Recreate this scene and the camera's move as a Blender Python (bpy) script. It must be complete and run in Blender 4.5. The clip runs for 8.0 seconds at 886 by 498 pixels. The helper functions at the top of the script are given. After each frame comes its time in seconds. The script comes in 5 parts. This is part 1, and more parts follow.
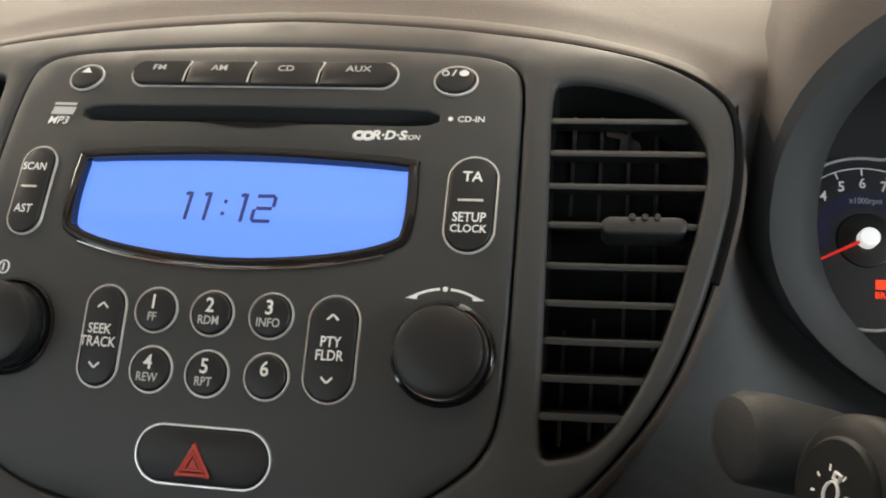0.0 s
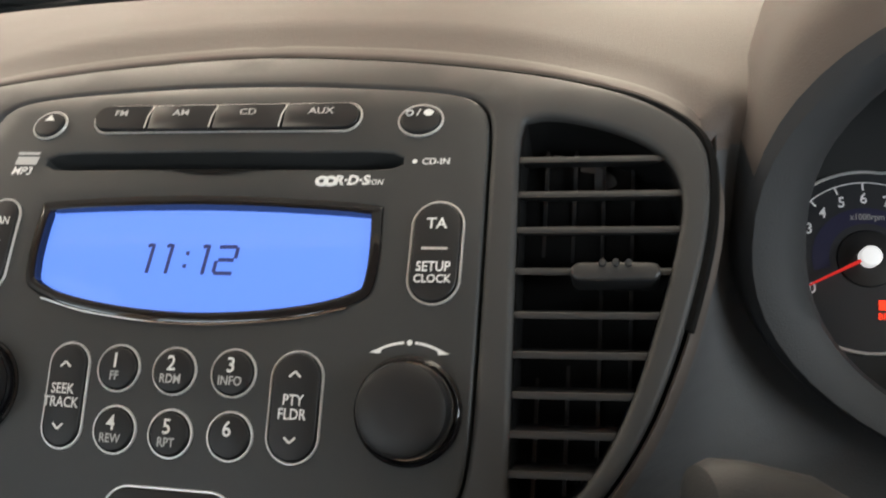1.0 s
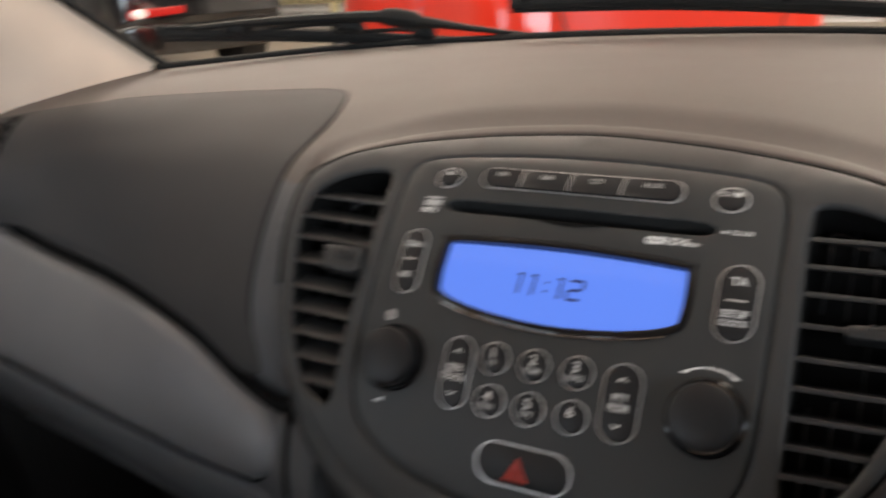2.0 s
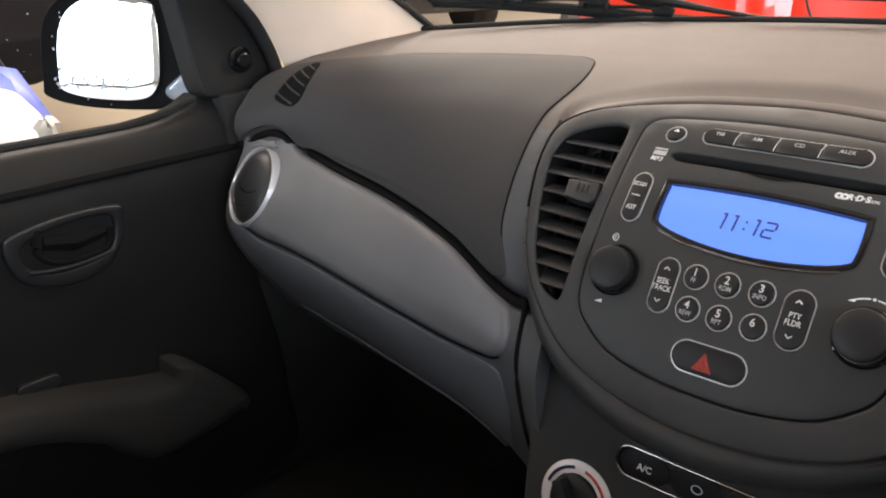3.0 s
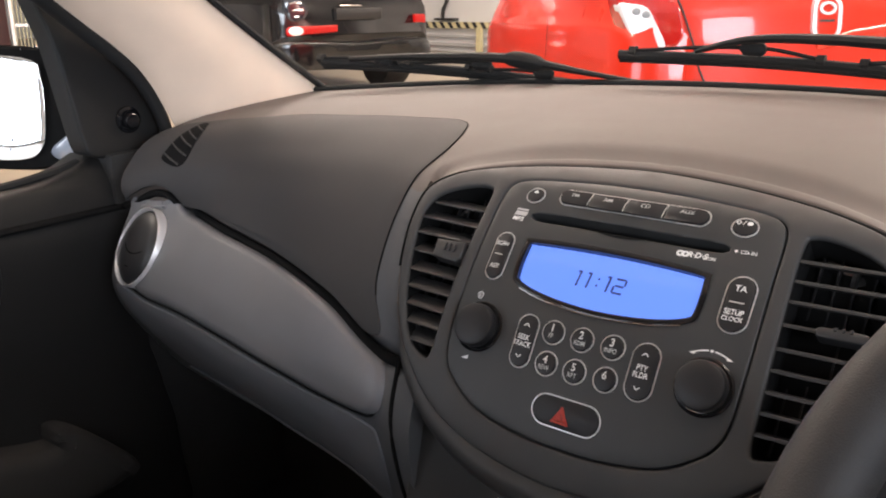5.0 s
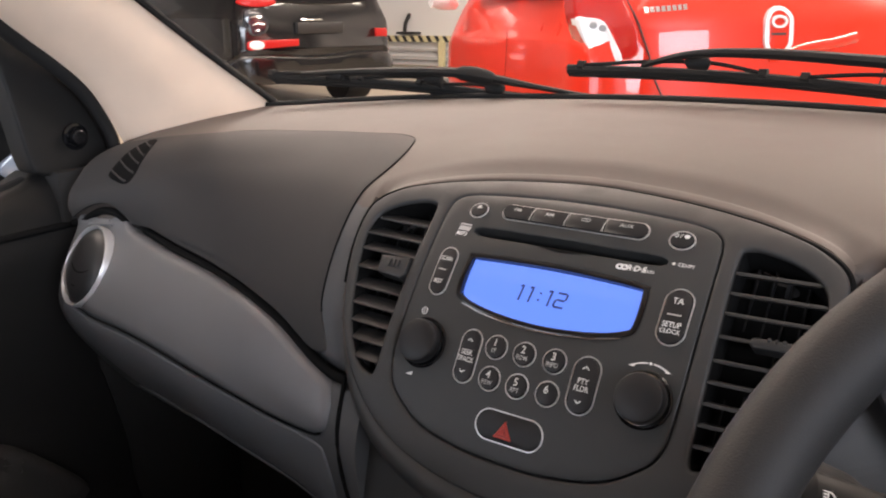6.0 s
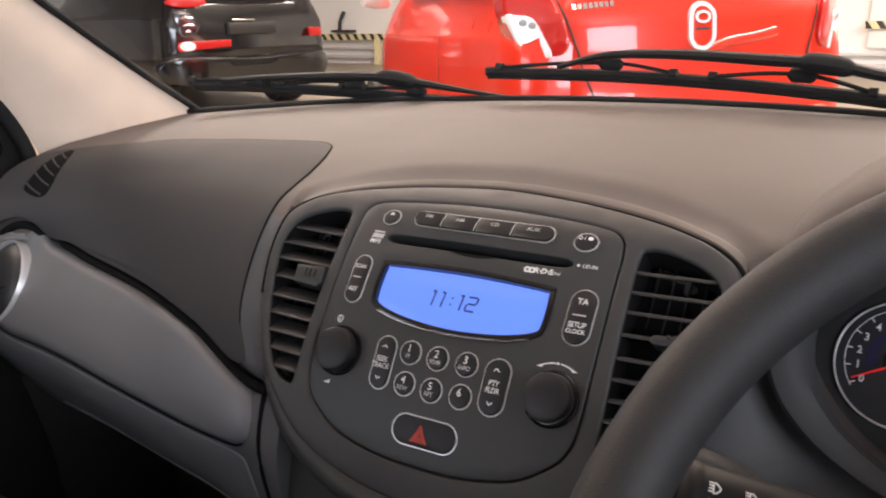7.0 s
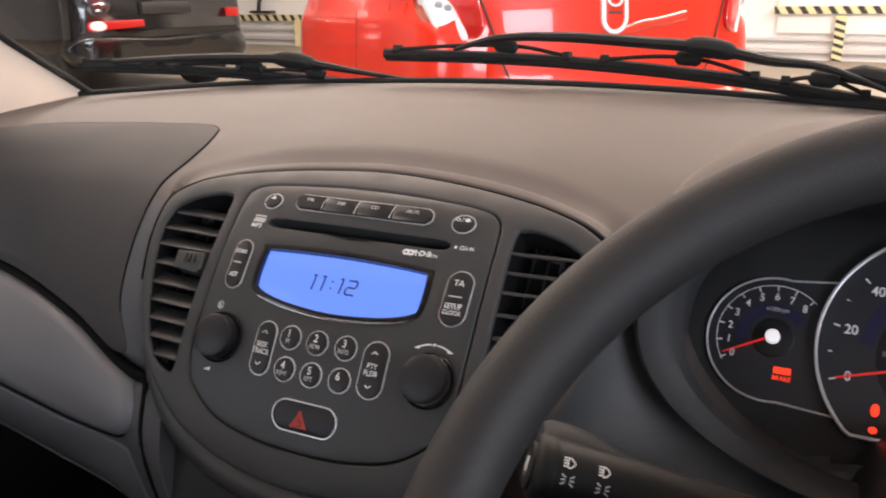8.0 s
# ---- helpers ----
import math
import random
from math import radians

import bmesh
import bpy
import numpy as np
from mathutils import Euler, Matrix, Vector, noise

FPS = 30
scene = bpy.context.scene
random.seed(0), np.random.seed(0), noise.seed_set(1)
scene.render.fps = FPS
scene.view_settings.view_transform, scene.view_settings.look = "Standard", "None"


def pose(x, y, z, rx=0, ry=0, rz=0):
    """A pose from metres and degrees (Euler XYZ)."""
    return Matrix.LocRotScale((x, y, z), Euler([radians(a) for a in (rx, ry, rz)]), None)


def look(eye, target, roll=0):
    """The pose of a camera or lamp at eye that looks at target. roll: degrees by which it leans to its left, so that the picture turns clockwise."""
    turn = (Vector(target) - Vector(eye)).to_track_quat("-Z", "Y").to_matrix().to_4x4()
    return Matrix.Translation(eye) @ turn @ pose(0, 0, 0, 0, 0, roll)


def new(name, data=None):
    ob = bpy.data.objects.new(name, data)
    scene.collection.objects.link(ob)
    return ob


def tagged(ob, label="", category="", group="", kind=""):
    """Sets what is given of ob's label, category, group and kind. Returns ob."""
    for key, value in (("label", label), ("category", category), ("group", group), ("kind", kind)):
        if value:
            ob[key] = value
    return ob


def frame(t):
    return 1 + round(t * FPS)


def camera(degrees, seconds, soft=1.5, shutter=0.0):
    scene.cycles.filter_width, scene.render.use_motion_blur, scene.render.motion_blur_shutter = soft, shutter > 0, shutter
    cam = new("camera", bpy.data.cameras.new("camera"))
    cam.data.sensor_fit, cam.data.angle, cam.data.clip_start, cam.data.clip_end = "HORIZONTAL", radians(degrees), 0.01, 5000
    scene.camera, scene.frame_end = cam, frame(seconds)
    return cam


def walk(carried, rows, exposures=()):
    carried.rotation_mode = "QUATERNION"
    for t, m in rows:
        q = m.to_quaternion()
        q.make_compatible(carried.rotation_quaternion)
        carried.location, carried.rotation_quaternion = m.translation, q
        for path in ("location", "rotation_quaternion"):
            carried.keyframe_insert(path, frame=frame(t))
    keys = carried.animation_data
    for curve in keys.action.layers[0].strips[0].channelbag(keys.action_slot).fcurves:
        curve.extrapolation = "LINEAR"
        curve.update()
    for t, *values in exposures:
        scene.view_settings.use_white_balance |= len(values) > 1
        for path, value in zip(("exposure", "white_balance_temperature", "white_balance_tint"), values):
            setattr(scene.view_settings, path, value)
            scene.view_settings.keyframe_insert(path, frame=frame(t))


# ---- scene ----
cam = camera(54.5, 8.0, soft=2.0, shutter=0.35)
PATH = [
    (0, pose(0.1248, -0.2970, 0.9496, 72.04, 0.62, 10.24)),
    (0.5, pose(0.1267, -0.2917, 0.9458, 71.94, 0.67, 10.66)),
    (1, pose(0.1435, -0.2769, 0.9655, 71.14, 2.84, 11.64)),
    (1.5, pose(0.1639, -0.2954, 0.9889, 71.89, 1.76, 16.30)),
    (1.6, pose(0.1626, -0.3023, 0.9982, 72.91, 1.91, 15.57)),
    (1.7, pose(0.1594, -0.3112, 1.0015, 74.04, 2.05, 15.14)),
    (1.8, pose(0.1402, -0.3307, 1.0072, 74.29, 2.90, 16.44)),
    (1.9, pose(0.1403, -0.3510, 1.0123, 72.51, 3.58, 22.33)),
    (2, pose(0.1414, -0.3823, 1.0212, 71.52, 2.72, 28.27)),
    (2.1, pose(0.1540, -0.3997, 1.0333, 69.91, 3.85, 32.10)),
    (2.2, pose(0.1654, -0.4235, 1.0378, 68.56, 3.42, 36.20)),
    (3.3, pose(0.2039, -0.5053, 1.0377, 70.45, 0.83, 43.32)),
    (3.5, pose(0.2066, -0.5060, 1.0394, 70.66, 0.68, 43.29)),
    (4, pose(0.2152, -0.4916, 1.0393, 72.76, 0.54, 41.53)),
    (4.5, pose(0.2272, -0.4892, 1.0453, 73.14, 0.81, 39.08)),
    (6, pose(0.2453, -0.4786, 1.0483, 74.24, 0.35, 35.31)),
    (6.5, pose(0.2577, -0.4694, 1.0530, 74.09, 2.53, 33.45)),
    (7, pose(0.2656, -0.4722, 1.0565, 73.99, 1.05, 31.18)),
    (7.5, pose(0.2811, -0.4627, 1.0590, 73.01, 1.27, 28.98)),
    (8, pose(0.2917, -0.4569, 1.0557, 72.80, 0.42, 26.28)),
]
walk(cam, PATH, [(0, 0.32, 6600, 7), (1.0, 0.27, 6600, 9), (1.6, 0.17, 6600, 12), (2.0, -0.18, 6550, 14), (2.2, -0.18, 6500, 14), (3.3, 0.5, 6350, 14), (3.5, 0.5, 6350, 14), (4.5, 0.36, 6450, 17), (6, 0.18, 6550, 20), (8, 0.18, 6500, 20)])

# ---- world and light ----
world = bpy.data.worlds.new("hall_air")
scene.world = world
world.use_nodes = True
world.node_tree.nodes["Background"].inputs[0].default_value = (0.92, 0.96, 1.0, 1)
world.node_tree.nodes["Background"].inputs[1].default_value = 0.15
scene.view_settings.exposure = 0.0


def area_lamp(name, m, sx, sy, watts, colour):
    data = bpy.data.lights.new(name, "AREA")
    data.shape, data.size, data.size_y, data.energy, data.color = "RECTANGLE", sx, sy, watts, colour
    ob = new(name, data)
    ob.matrix_world = m
    return ob


for lx, ly, watts in ((-6.0, 7.0, 320), (-2.6, 4.8, 210), (0.6, 4.8, 250), (3.6, 7.5, 720), (0.4, 1.2, 38), (-4.6, 1.4, 300)):
    area_lamp("ceiling_tube_light", pose(lx, ly, 3.9), 0.5, 5.0, watts, (1.0, 0.885, 0.735))
# daylight through the hall's open gate behind, which the door mirror reflects
area_lamp("cool_daylight", look((-5.0, -9.0, 1.9), (-1.0, 0.0, 1.0)), 7.0, 3.2, 490, (0.8, 0.91, 1.0))
# unseen lamp added for cool daylight from the driver's side; no gate stands there
area_lamp("cool_daylight", look((8.5, -4.6, 2.3), (0.0, -0.2, 1.0)), 6.0, 2.6, 800, (0.82, 0.92, 1.0))


# ---- materials ----
def material(name, colour, rough=0.5, metal=0.0, spec=0.5, grain=0.0, scale=900.0, vary=0.12, coat=0.0, emit=None, power=0.0, wear=0.0):
    m = bpy.data.materials.new(name)
    m.use_nodes = True
    nt = m.node_tree
    b = nt.nodes["Principled BSDF"]
    b.inputs["Roughness"].default_value = rough
    b.inputs["Metallic"].default_value = metal
    b.inputs["Specular IOR Level"].default_value = spec
    b.inputs["Coat Weight"].default_value = coat
    b.inputs["Coat Roughness"].default_value = 0.05
    co = nt.nodes.new("ShaderNodeTexCoord")
    big = nt.nodes.new("ShaderNodeTexNoise")
    big.inputs["Scale"].default_value = max(scale / 60, 0.8)
    big.inputs["Detail"].default_value = 5
    nt.links.new(co.outputs["Object"], big.inputs["Vector"])
    mix = nt.nodes.new("ShaderNodeMix")
    mix.data_type = "RGBA"
    mix.inputs["A"].default_value = (*[c * (1 - vary) for c in colour], 1)
    mix.inputs["B"].default_value = (*[min(1, c * (1 + vary)) for c in colour], 1)
    nt.links.new(big.outputs["Fac"], mix.inputs["Factor"])
    nt.links.new(mix.outputs["Result"], b.inputs["Base Color"])
    rr = nt.nodes.new("ShaderNodeMapRange")
    rr.inputs["To Min"].default_value = max(0, rough - 0.06 - wear)
    rr.inputs["To Max"].default_value = min(1, rough + 0.06 + wear)
    nt.links.new(big.outputs["Fac"], rr.inputs["Value"])
    nt.links.new(rr.outputs["Result"], b.inputs["Roughness"])
    if grain:
        fine = nt.nodes.new("ShaderNodeTexVoronoi")
        fine.inputs["Scale"].default_value = scale
        nt.links.new(co.outputs["Object"], fine.inputs["Vector"])
        bump = nt.nodes.new("ShaderNodeBump")
        bump.inputs["Strength"].default_value = grain
        bump.inputs["Distance"].default_value = 0.3 / scale
        nt.links.new(fine.outputs["Distance"], bump.inputs["Height"])
        nt.links.new(bump.outputs["Normal"], b.inputs["Normal"])
    if emit:
        b.inputs["Emission Color"].default_value = (*emit, 1)
        b.inputs["Emission Strength"].default_value = power
    return m


def glass(name, colour=(1, 1, 1), rough=0.0):
    m = bpy.data.materials.new(name)
    m.use_nodes = True
    nt = m.node_tree
    out = nt.nodes["Material Output"]
    nt.nodes.remove(nt.nodes["Principled BSDF"])
    clear = nt.nodes.new("ShaderNodeBsdfTransparent")
    clear.inputs[0].default_value = (*colour, 1)
    gloss = nt.nodes.new("ShaderNodeBsdfGlossy")
    gloss.inputs["Roughness"].default_value = rough
    facing = nt.nodes.new("ShaderNodeLayerWeight")
    facing.inputs[0].default_value = 0.5
    fres = nt.nodes.new("ShaderNodeMath")
    fres.operation = "POWER"
    fres.inputs[1].default_value = 4.0
    nt.links.new(facing.outputs["Facing"], fres.inputs[0])
    mix = nt.nodes.new("ShaderNodeMixShader")
    nt.links.new(fres.outputs[0], mix.inputs[0])
    nt.links.new(clear.outputs[0], mix.inputs[1])
    nt.links.new(gloss.outputs[0], mix.inputs[2])
    nt.links.new(mix.outputs[0], out.inputs[0])
    return m


# one dash plastic twice: tinted warm for windscreen light, neutral for cool side light
SKIN = material("dash_plastic_warm_light", (0.081, 0.066, 0.0578), 0.62, spec=0.38, grain=0.35, scale=1400)
COOLSKIN = material("dash_plastic_cool_light", (0.078, 0.08, 0.084), 0.58, spec=0.35, grain=0.3, scale=1400)
# dark copy for the hood's inside: its shade and veiling glare are in the colour
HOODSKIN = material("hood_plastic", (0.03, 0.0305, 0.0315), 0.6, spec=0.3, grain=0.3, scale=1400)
COVER = material("airbag_cover_plastic", (0.044, 0.042, 0.0412), 0.68, spec=0.22, grain=0.35, scale=1400)
# the glove panel's grey again, with the lid's bluish shade put into it
GLOVELID = material("shaded_panel_grey", (0.118, 0.123, 0.134), 0.55, grain=0.25, scale=1500)
PANEL = material("painted_grey_panel", (0.134, 0.136, 0.144), 0.42, grain=0.15, scale=1600)
FASCIA = material("satin_fascia_plastic", (0.041, 0.041, 0.0405), 0.5, spec=0.3, grain=0.12, scale=2200)
PLATE = material("satin_radio_plastic", (0.034, 0.0355, 0.0355), 0.46, spec=0.36, grain=0.1, scale=2500)
BLACK = material("black_plastic", (0.012, 0.012, 0.013), 0.4, grain=0.05, scale=1500)
MATT = material("matt_black", (0.006, 0.006, 0.006), 0.9, spec=0.1)
STALK = material("stalk_plastic", (0.008, 0.008, 0.0078), 0.55, spec=0.2)
KEY = material("button_rubber", (0.0125, 0.0125, 0.0135), 0.45, spec=0.35, grain=0.08, scale=2500)
GLOSSY = material("gloss_black", (0.008, 0.008, 0.009), 0.08)
SLAT = material("vent_slat_plastic", (0.022, 0.022, 0.0222), 0.42, grain=0.1, scale=1500)
SILVER = material("silver_ring", (0.68, 0.68, 0.67), 0.3, metal=0.6)
BRIGHT = material("satin_aluminium", (0.8, 0.8, 0.8), 0.32, metal=0.5)
CHROME = material("chrome", (0.75, 0.75, 0.76), 0.12, metal=1.0)
WHITE = material("white_print", (0.75, 0.75, 0.73), 0.5)
GREY_PRINT = material("grey_print", (0.45, 0.45, 0.44), 0.5)
RED_PRINT = material("red_print", (0.42, 0.035, 0.02), 0.45)
LCD = material("blue_backlit_lcd", (0.02, 0.05, 0.2), 0.12, emit=(0.14, 0.29, 1.0), power=0.92, vary=0.05)
INK = material("lcd_dark_segment", (0.01, 0.015, 0.06), 0.5, emit=(0.02, 0.03, 0.16), power=0.5)
LEATHER = material("wheel_foam", (0.0175, 0.0172, 0.017), 0.62, spec=0.32, grain=0.55, scale=1500)
CREAM = material("cream_pillar_trim", (0.83, 0.655, 0.51), 0.7, grain=0.2, scale=900)
DOORSKIN = material("door_plastic", (0.0105, 0.0103, 0.0101), 0.55, spec=0.22, grain=0.3, scale=1200)
CARPET = material("grey_car_carpet", (0.03, 0.0295, 0.029), 0.95, spec=0.1, grain=0.8, scale=700)
CLOTH = material("door_cloth", (0.018, 0.0177, 0.0174), 0.9, grain=0.5, scale=900)
RUBBER = material("black_rubber", (0.012, 0.012, 0.012), 0.75, spec=0.25)
WIPER = material("wiper_paint", (0.012, 0.012, 0.012), 0.7, spec=0.25)
DIAL = material("dial_face", (0.032, 0.033, 0.037), 0.45)
DIALBLUE = material("dial_blue_band", (0.02, 0.02, 0.06), 0.45)
DIALTEXT = material("dial_print", (0.7, 0.7, 0.7), 0.5, emit=(0.8, 0.8, 0.85), power=0.12)
NEEDLE = material("red_needle", (0.5, 0.02, 0.02), 0.4, emit=(1.0, 0.03, 0.02), power=0.35)
CAP = material("needle_cap", (0.85, 0.85, 0.85), 0.3, emit=(1, 1, 1), power=0.5)
WARN = material("red_warning_lamp", (0.5, 0.02, 0.01), 0.4, emit=(1.0, 0.05, 0.015), power=1.15)
MIRROR = material("mirror_silver", (0.9, 0.9, 0.9), 0.02, metal=1.0, vary=0.0)
GLASS = glass("clear_glass", (0.93, 0.95, 0.94))
REDPAINT = material("red_car_paint", (0.7, 0.028, 0.008), 0.3, spec=0.3, coat=0.75, scale=60, vary=0.03)
BADGE = material("bright_badge_metal", (0.9, 0.9, 0.9), 0.25, metal=0.35)
REDGLOSS = material("glint_ridge_red", (0.7, 0.03, 0.01), 0.2, coat=1.0, scale=60, vary=0.03)
BLACKPAINT = material("black_car_paint", (0.006, 0.006, 0.007), 0.15, spec=0.3, coat=0.6, scale=60, vary=0.05)
LAMPLIT = material("lit_tail_lamp", (0.12, 0.003, 0.003), 0.3, spec=0.3, coat=0.1, emit=(1.0, 0.015, 0.008), power=0.5, scale=900, vary=0.5)
LENSDARK = material("smoked_lens", (0.02, 0.022, 0.03), 0.06, coat=1.0)
LAMPUNLIT = material("tail_lens_red", (0.5, 0.015, 0.01), 0.12, coat=1.0, vary=0.03)
LAMPCLEAR = material("tail_lamp_clear", (0.75, 0.73, 0.74), 0.15, coat=1.0)
VANPAINT = material("black_car_paint", (0.006, 0.0072, 0.0095), 0.45, spec=0.1, scale=60, vary=0.2)
BODYPAINT = material("pale_silver_paint", (0.3, 0.34, 0.41), 0.3, spec=0.4, coat=0.6, scale=80, vary=0.08)
POSTRED = material("dark_red_steel", (0.03, 0.008, 0.009), 0.5, scale=60)
WIRE = material("galvanised_wire", (0.3, 0.28, 0.19), 0.6, scale=100)
BAGWHITE = material("white_bag_film", (0.82, 0.84, 0.88), 0.3, spec=0.5, scale=30, vary=0.1)
BLUEBAG = material("blue_bag_film", (0.12, 0.16, 0.5), 0.35)
DROPS = material("water_drops", (0.5, 0.52, 0.6), 0.1)
TYRE = material("tyre_rubber", (0.015, 0.015, 0.015), 0.75)
FLOORMAT = material("hall_floor_paint", (0.28, 0.235, 0.18), 0.4, scale=90, vary=0.2, wear=0.1)
WALLPAINT = material("hall_wall_paint", (0.84, 0.82, 0.8), 0.7, scale=60, vary=0.05)
YELLOW = material("hazard_yellow", (0.75, 0.66, 0.38), 0.55, scale=100)
STRIPE = material("hazard_black", (0.03, 0.03, 0.03), 0.55, scale=100)
TRUNKING = material("pale_grey_trunking", (0.55, 0.54, 0.53), 0.5, scale=60, vary=0.08)
DIRT = material("grey_metal", (0.3, 0.3, 0.3), 0.5, scale=100, metal=0.3)


# ---- mesh helpers ----
def part(name, mesh, mat, parent=None, label="", sharp=40):
    verts, faces = mesh
    me = bpy.data.meshes.new(name)
    me.from_pydata([tuple(v) for v in verts], [], faces)
    bm = bmesh.new()
    bm.from_mesh(me)
    bmesh.ops.remove_doubles(bm, verts=bm.verts, dist=1e-6)
    bmesh.ops.recalc_face_normals(bm, faces=bm.faces)
    bm.to_mesh(me)
    bm.free()
    for p in me.polygons:
        p.use_smooth = True
    me.set_sharp_from_angle(angle=radians(sharp))
    me.materials.append(mat)
    ob = new(name, me)
    if parent:
        ob.parent = parent
    if label:
        ob["label"] = label
    return ob


def thing(name, label, category, group="", kind="", at=(0, 0, 0)):
    ob = new(name)
    ob.location = at
    ob.empty_display_size = 0.05
    return tagged(ob, label, category, group, kind)


def join(*meshes):
    verts, faces = [], []
    for v, f in meshes:
        k = len(verts)
        verts += [tuple(p) for p in v]
        faces += [tuple(i + k for i in g) for g in f]
    return verts, faces


def moved(mesh, m):
    return [m @ Vector(v) for v in mesh[0]], mesh[1]


def grid(rows, close=False):
    """Quads over a list of equally long rows of points."""
    n = len(rows[0])
    verts = [p for r in rows for p in r]
    faces = []
    for a in range(len(rows) - 1):
        for b in range(n if close else n - 1):
            c = (b + 1) % n
            faces.append((a * n + b, a * n + c, (a + 1) * n + c, (a + 1) * n + b))
    return verts, faces


def tube(loops, cap=True):
    """Skin over closed loops."""
    verts, faces = grid(loops, True)
    n = len(loops[0])
    if cap:
        faces.append(tuple(range(n)))
        faces.append(tuple(range((len(loops) - 1) * n, len(loops) * n)))
    return verts, faces


def box(x0, x1, y0, y1, z0, z1, r=0.0):
    """A block, its edges bevelled by r."""
    bm = bmesh.new()
    bmesh.ops.create_cube(bm, size=1, matrix=Matrix.Translation(((x0 + x1) / 2, (y0 + y1) / 2, (z0 + z1) / 2)) @ Matrix.Diagonal((x1 - x0, y1 - y0, z1 - z0, 1)))
    if r:
        bmesh.ops.bevel(bm, geom=bm.edges[:], offset=r, segments=2, affect="EDGES", profile=0.6)
    bm.verts.index_update()
    out = [v.co.copy() for v in bm.verts], [tuple(v.index for v in f.verts) for f in bm.faces]
    bm.free()
    return out


def sweep(points, r, n=10, flat=1.0):
    """A round bar along points; r may be a list; flat squeezes it."""
    loops = []
    pts = [Vector(p) for p in points]
    for i, p in enumerate(pts):
        d = (pts[min(i + 1, len(pts) - 1)] - pts[max(i - 1, 0)]).normalized()
        side = d.cross(Vector((0, 0, 1)))
        side = side.normalized() if side.length > 1e-4 else Vector((1, 0, 0))
        up = side.cross(d)
        ri = r[i] if isinstance(r, (list, tuple)) else r
        loops.append([p + ri * (math.cos(a) * side + flat * math.sin(a) * up) for a in (2 * math.pi * k / n for k in range(n))])
    return tube(loops)


def spin(profile, n=32, m=Matrix()):
    """Turns (radius, height) points round z."""
    loops = [[m @ Vector((r * math.cos(2 * math.pi * k / n), r * math.sin(2 * math.pi * k / n), h)) for k in range(n)] for r, h in profile]
    return tube(loops, True)


def smooth(points, per=5, closed=True):
    """A Catmull-Rom curve through points."""
    p = [np.array(q, float) for q in points]
    out = []
    n = len(p)
    for i in range(n if closed else n - 1):
        a, b, c, d = (p[(i + k) % n] if closed else p[min(max(i + k, 0), n - 1)] for k in (-1, 0, 1, 2))
        for t in np.linspace(0, 1, per, endpoint=False):
            out.append(0.5 * (2 * b + (c - a) * t + (2 * a - 5 * b + 4 * c - d) * t**2 + (3 * b - a - 3 * c + d) * t**3))
    if not closed:
        out.append(p[-1])
    return [tuple(q) for q in out]


def ccw(loop):
    a = sum(p[0] * q[1] - q[0] * p[1] for p, q in zip(loop, loop[1:] + loop[:1]))
    return list(loop) if a > 0 else list(loop)[::-1]


def inset(loop, d):
    """A counter-clockwise loop moved inwards by d."""
    p = np.array(loop)
    t = np.roll(p, -1, 0) - np.roll(p, 1, 0)
    t /= np.linalg.norm(t, axis=1)[:, None] + 1e-12
    return [tuple(q) for q in p + d * np.stack([-t[:, 1], t[:, 0]], 1)]


def inside(pts, loop):
    pts, p = np.atleast_2d(pts), np.array(loop)
    q = np.roll(p, -1, 0)
    hit = np.zeros(len(pts), bool)
    for (x0, y0), (x1, y1) in zip(p, q):
        if y0 != y1:
            hit ^= ((y0 > pts[:, 1]) != (y1 > pts[:, 1])) & (pts[:, 0] < (x1 - x0) * (pts[:, 1] - y0) / (y1 - y0) + x0)
    return hit


def fill(outer, holes, step):
    """Triangles over an outline with holes, with inner points every step."""
    from mathutils.geometry import delaunay_2d_cdt
    pts, edges = [], []
    for loop in [outer, *holes]:
        k = len(pts)
        pts += [Vector(p) for p in loop]
        edges += [(k + i, k + (i + 1) % len(loop)) for i in range(len(loop))]
    if step:
        o = np.array(outer)
        g = np.array([(x, y) for x in np.arange(o[:, 0].min() + step / 2, o[:, 0].max(), step) for y in np.arange(o[:, 1].min() + step / 2, o[:, 1].max(), step)])
        if len(g):
            keep = inside(g, inset(outer, step * 0.35))
            for hl in holes:
                keep &= ~inside(g, inset(hl, -step * 0.35))
            pts += [Vector(p) for p in g[keep]]
    v, _, f, *_ = delaunay_2d_cdt(pts, edges, [], 0, 1e-7)
    mid = np.array([sum((v[i] for i in t), Vector((0, 0))) / len(t) for t in f])
    keep = inside(mid, outer)
    for hl in holes:
        keep &= ~inside(mid, hl)
    return [tuple(p) for p in v], [tuple(t) for t, k in zip(f, keep) if k]


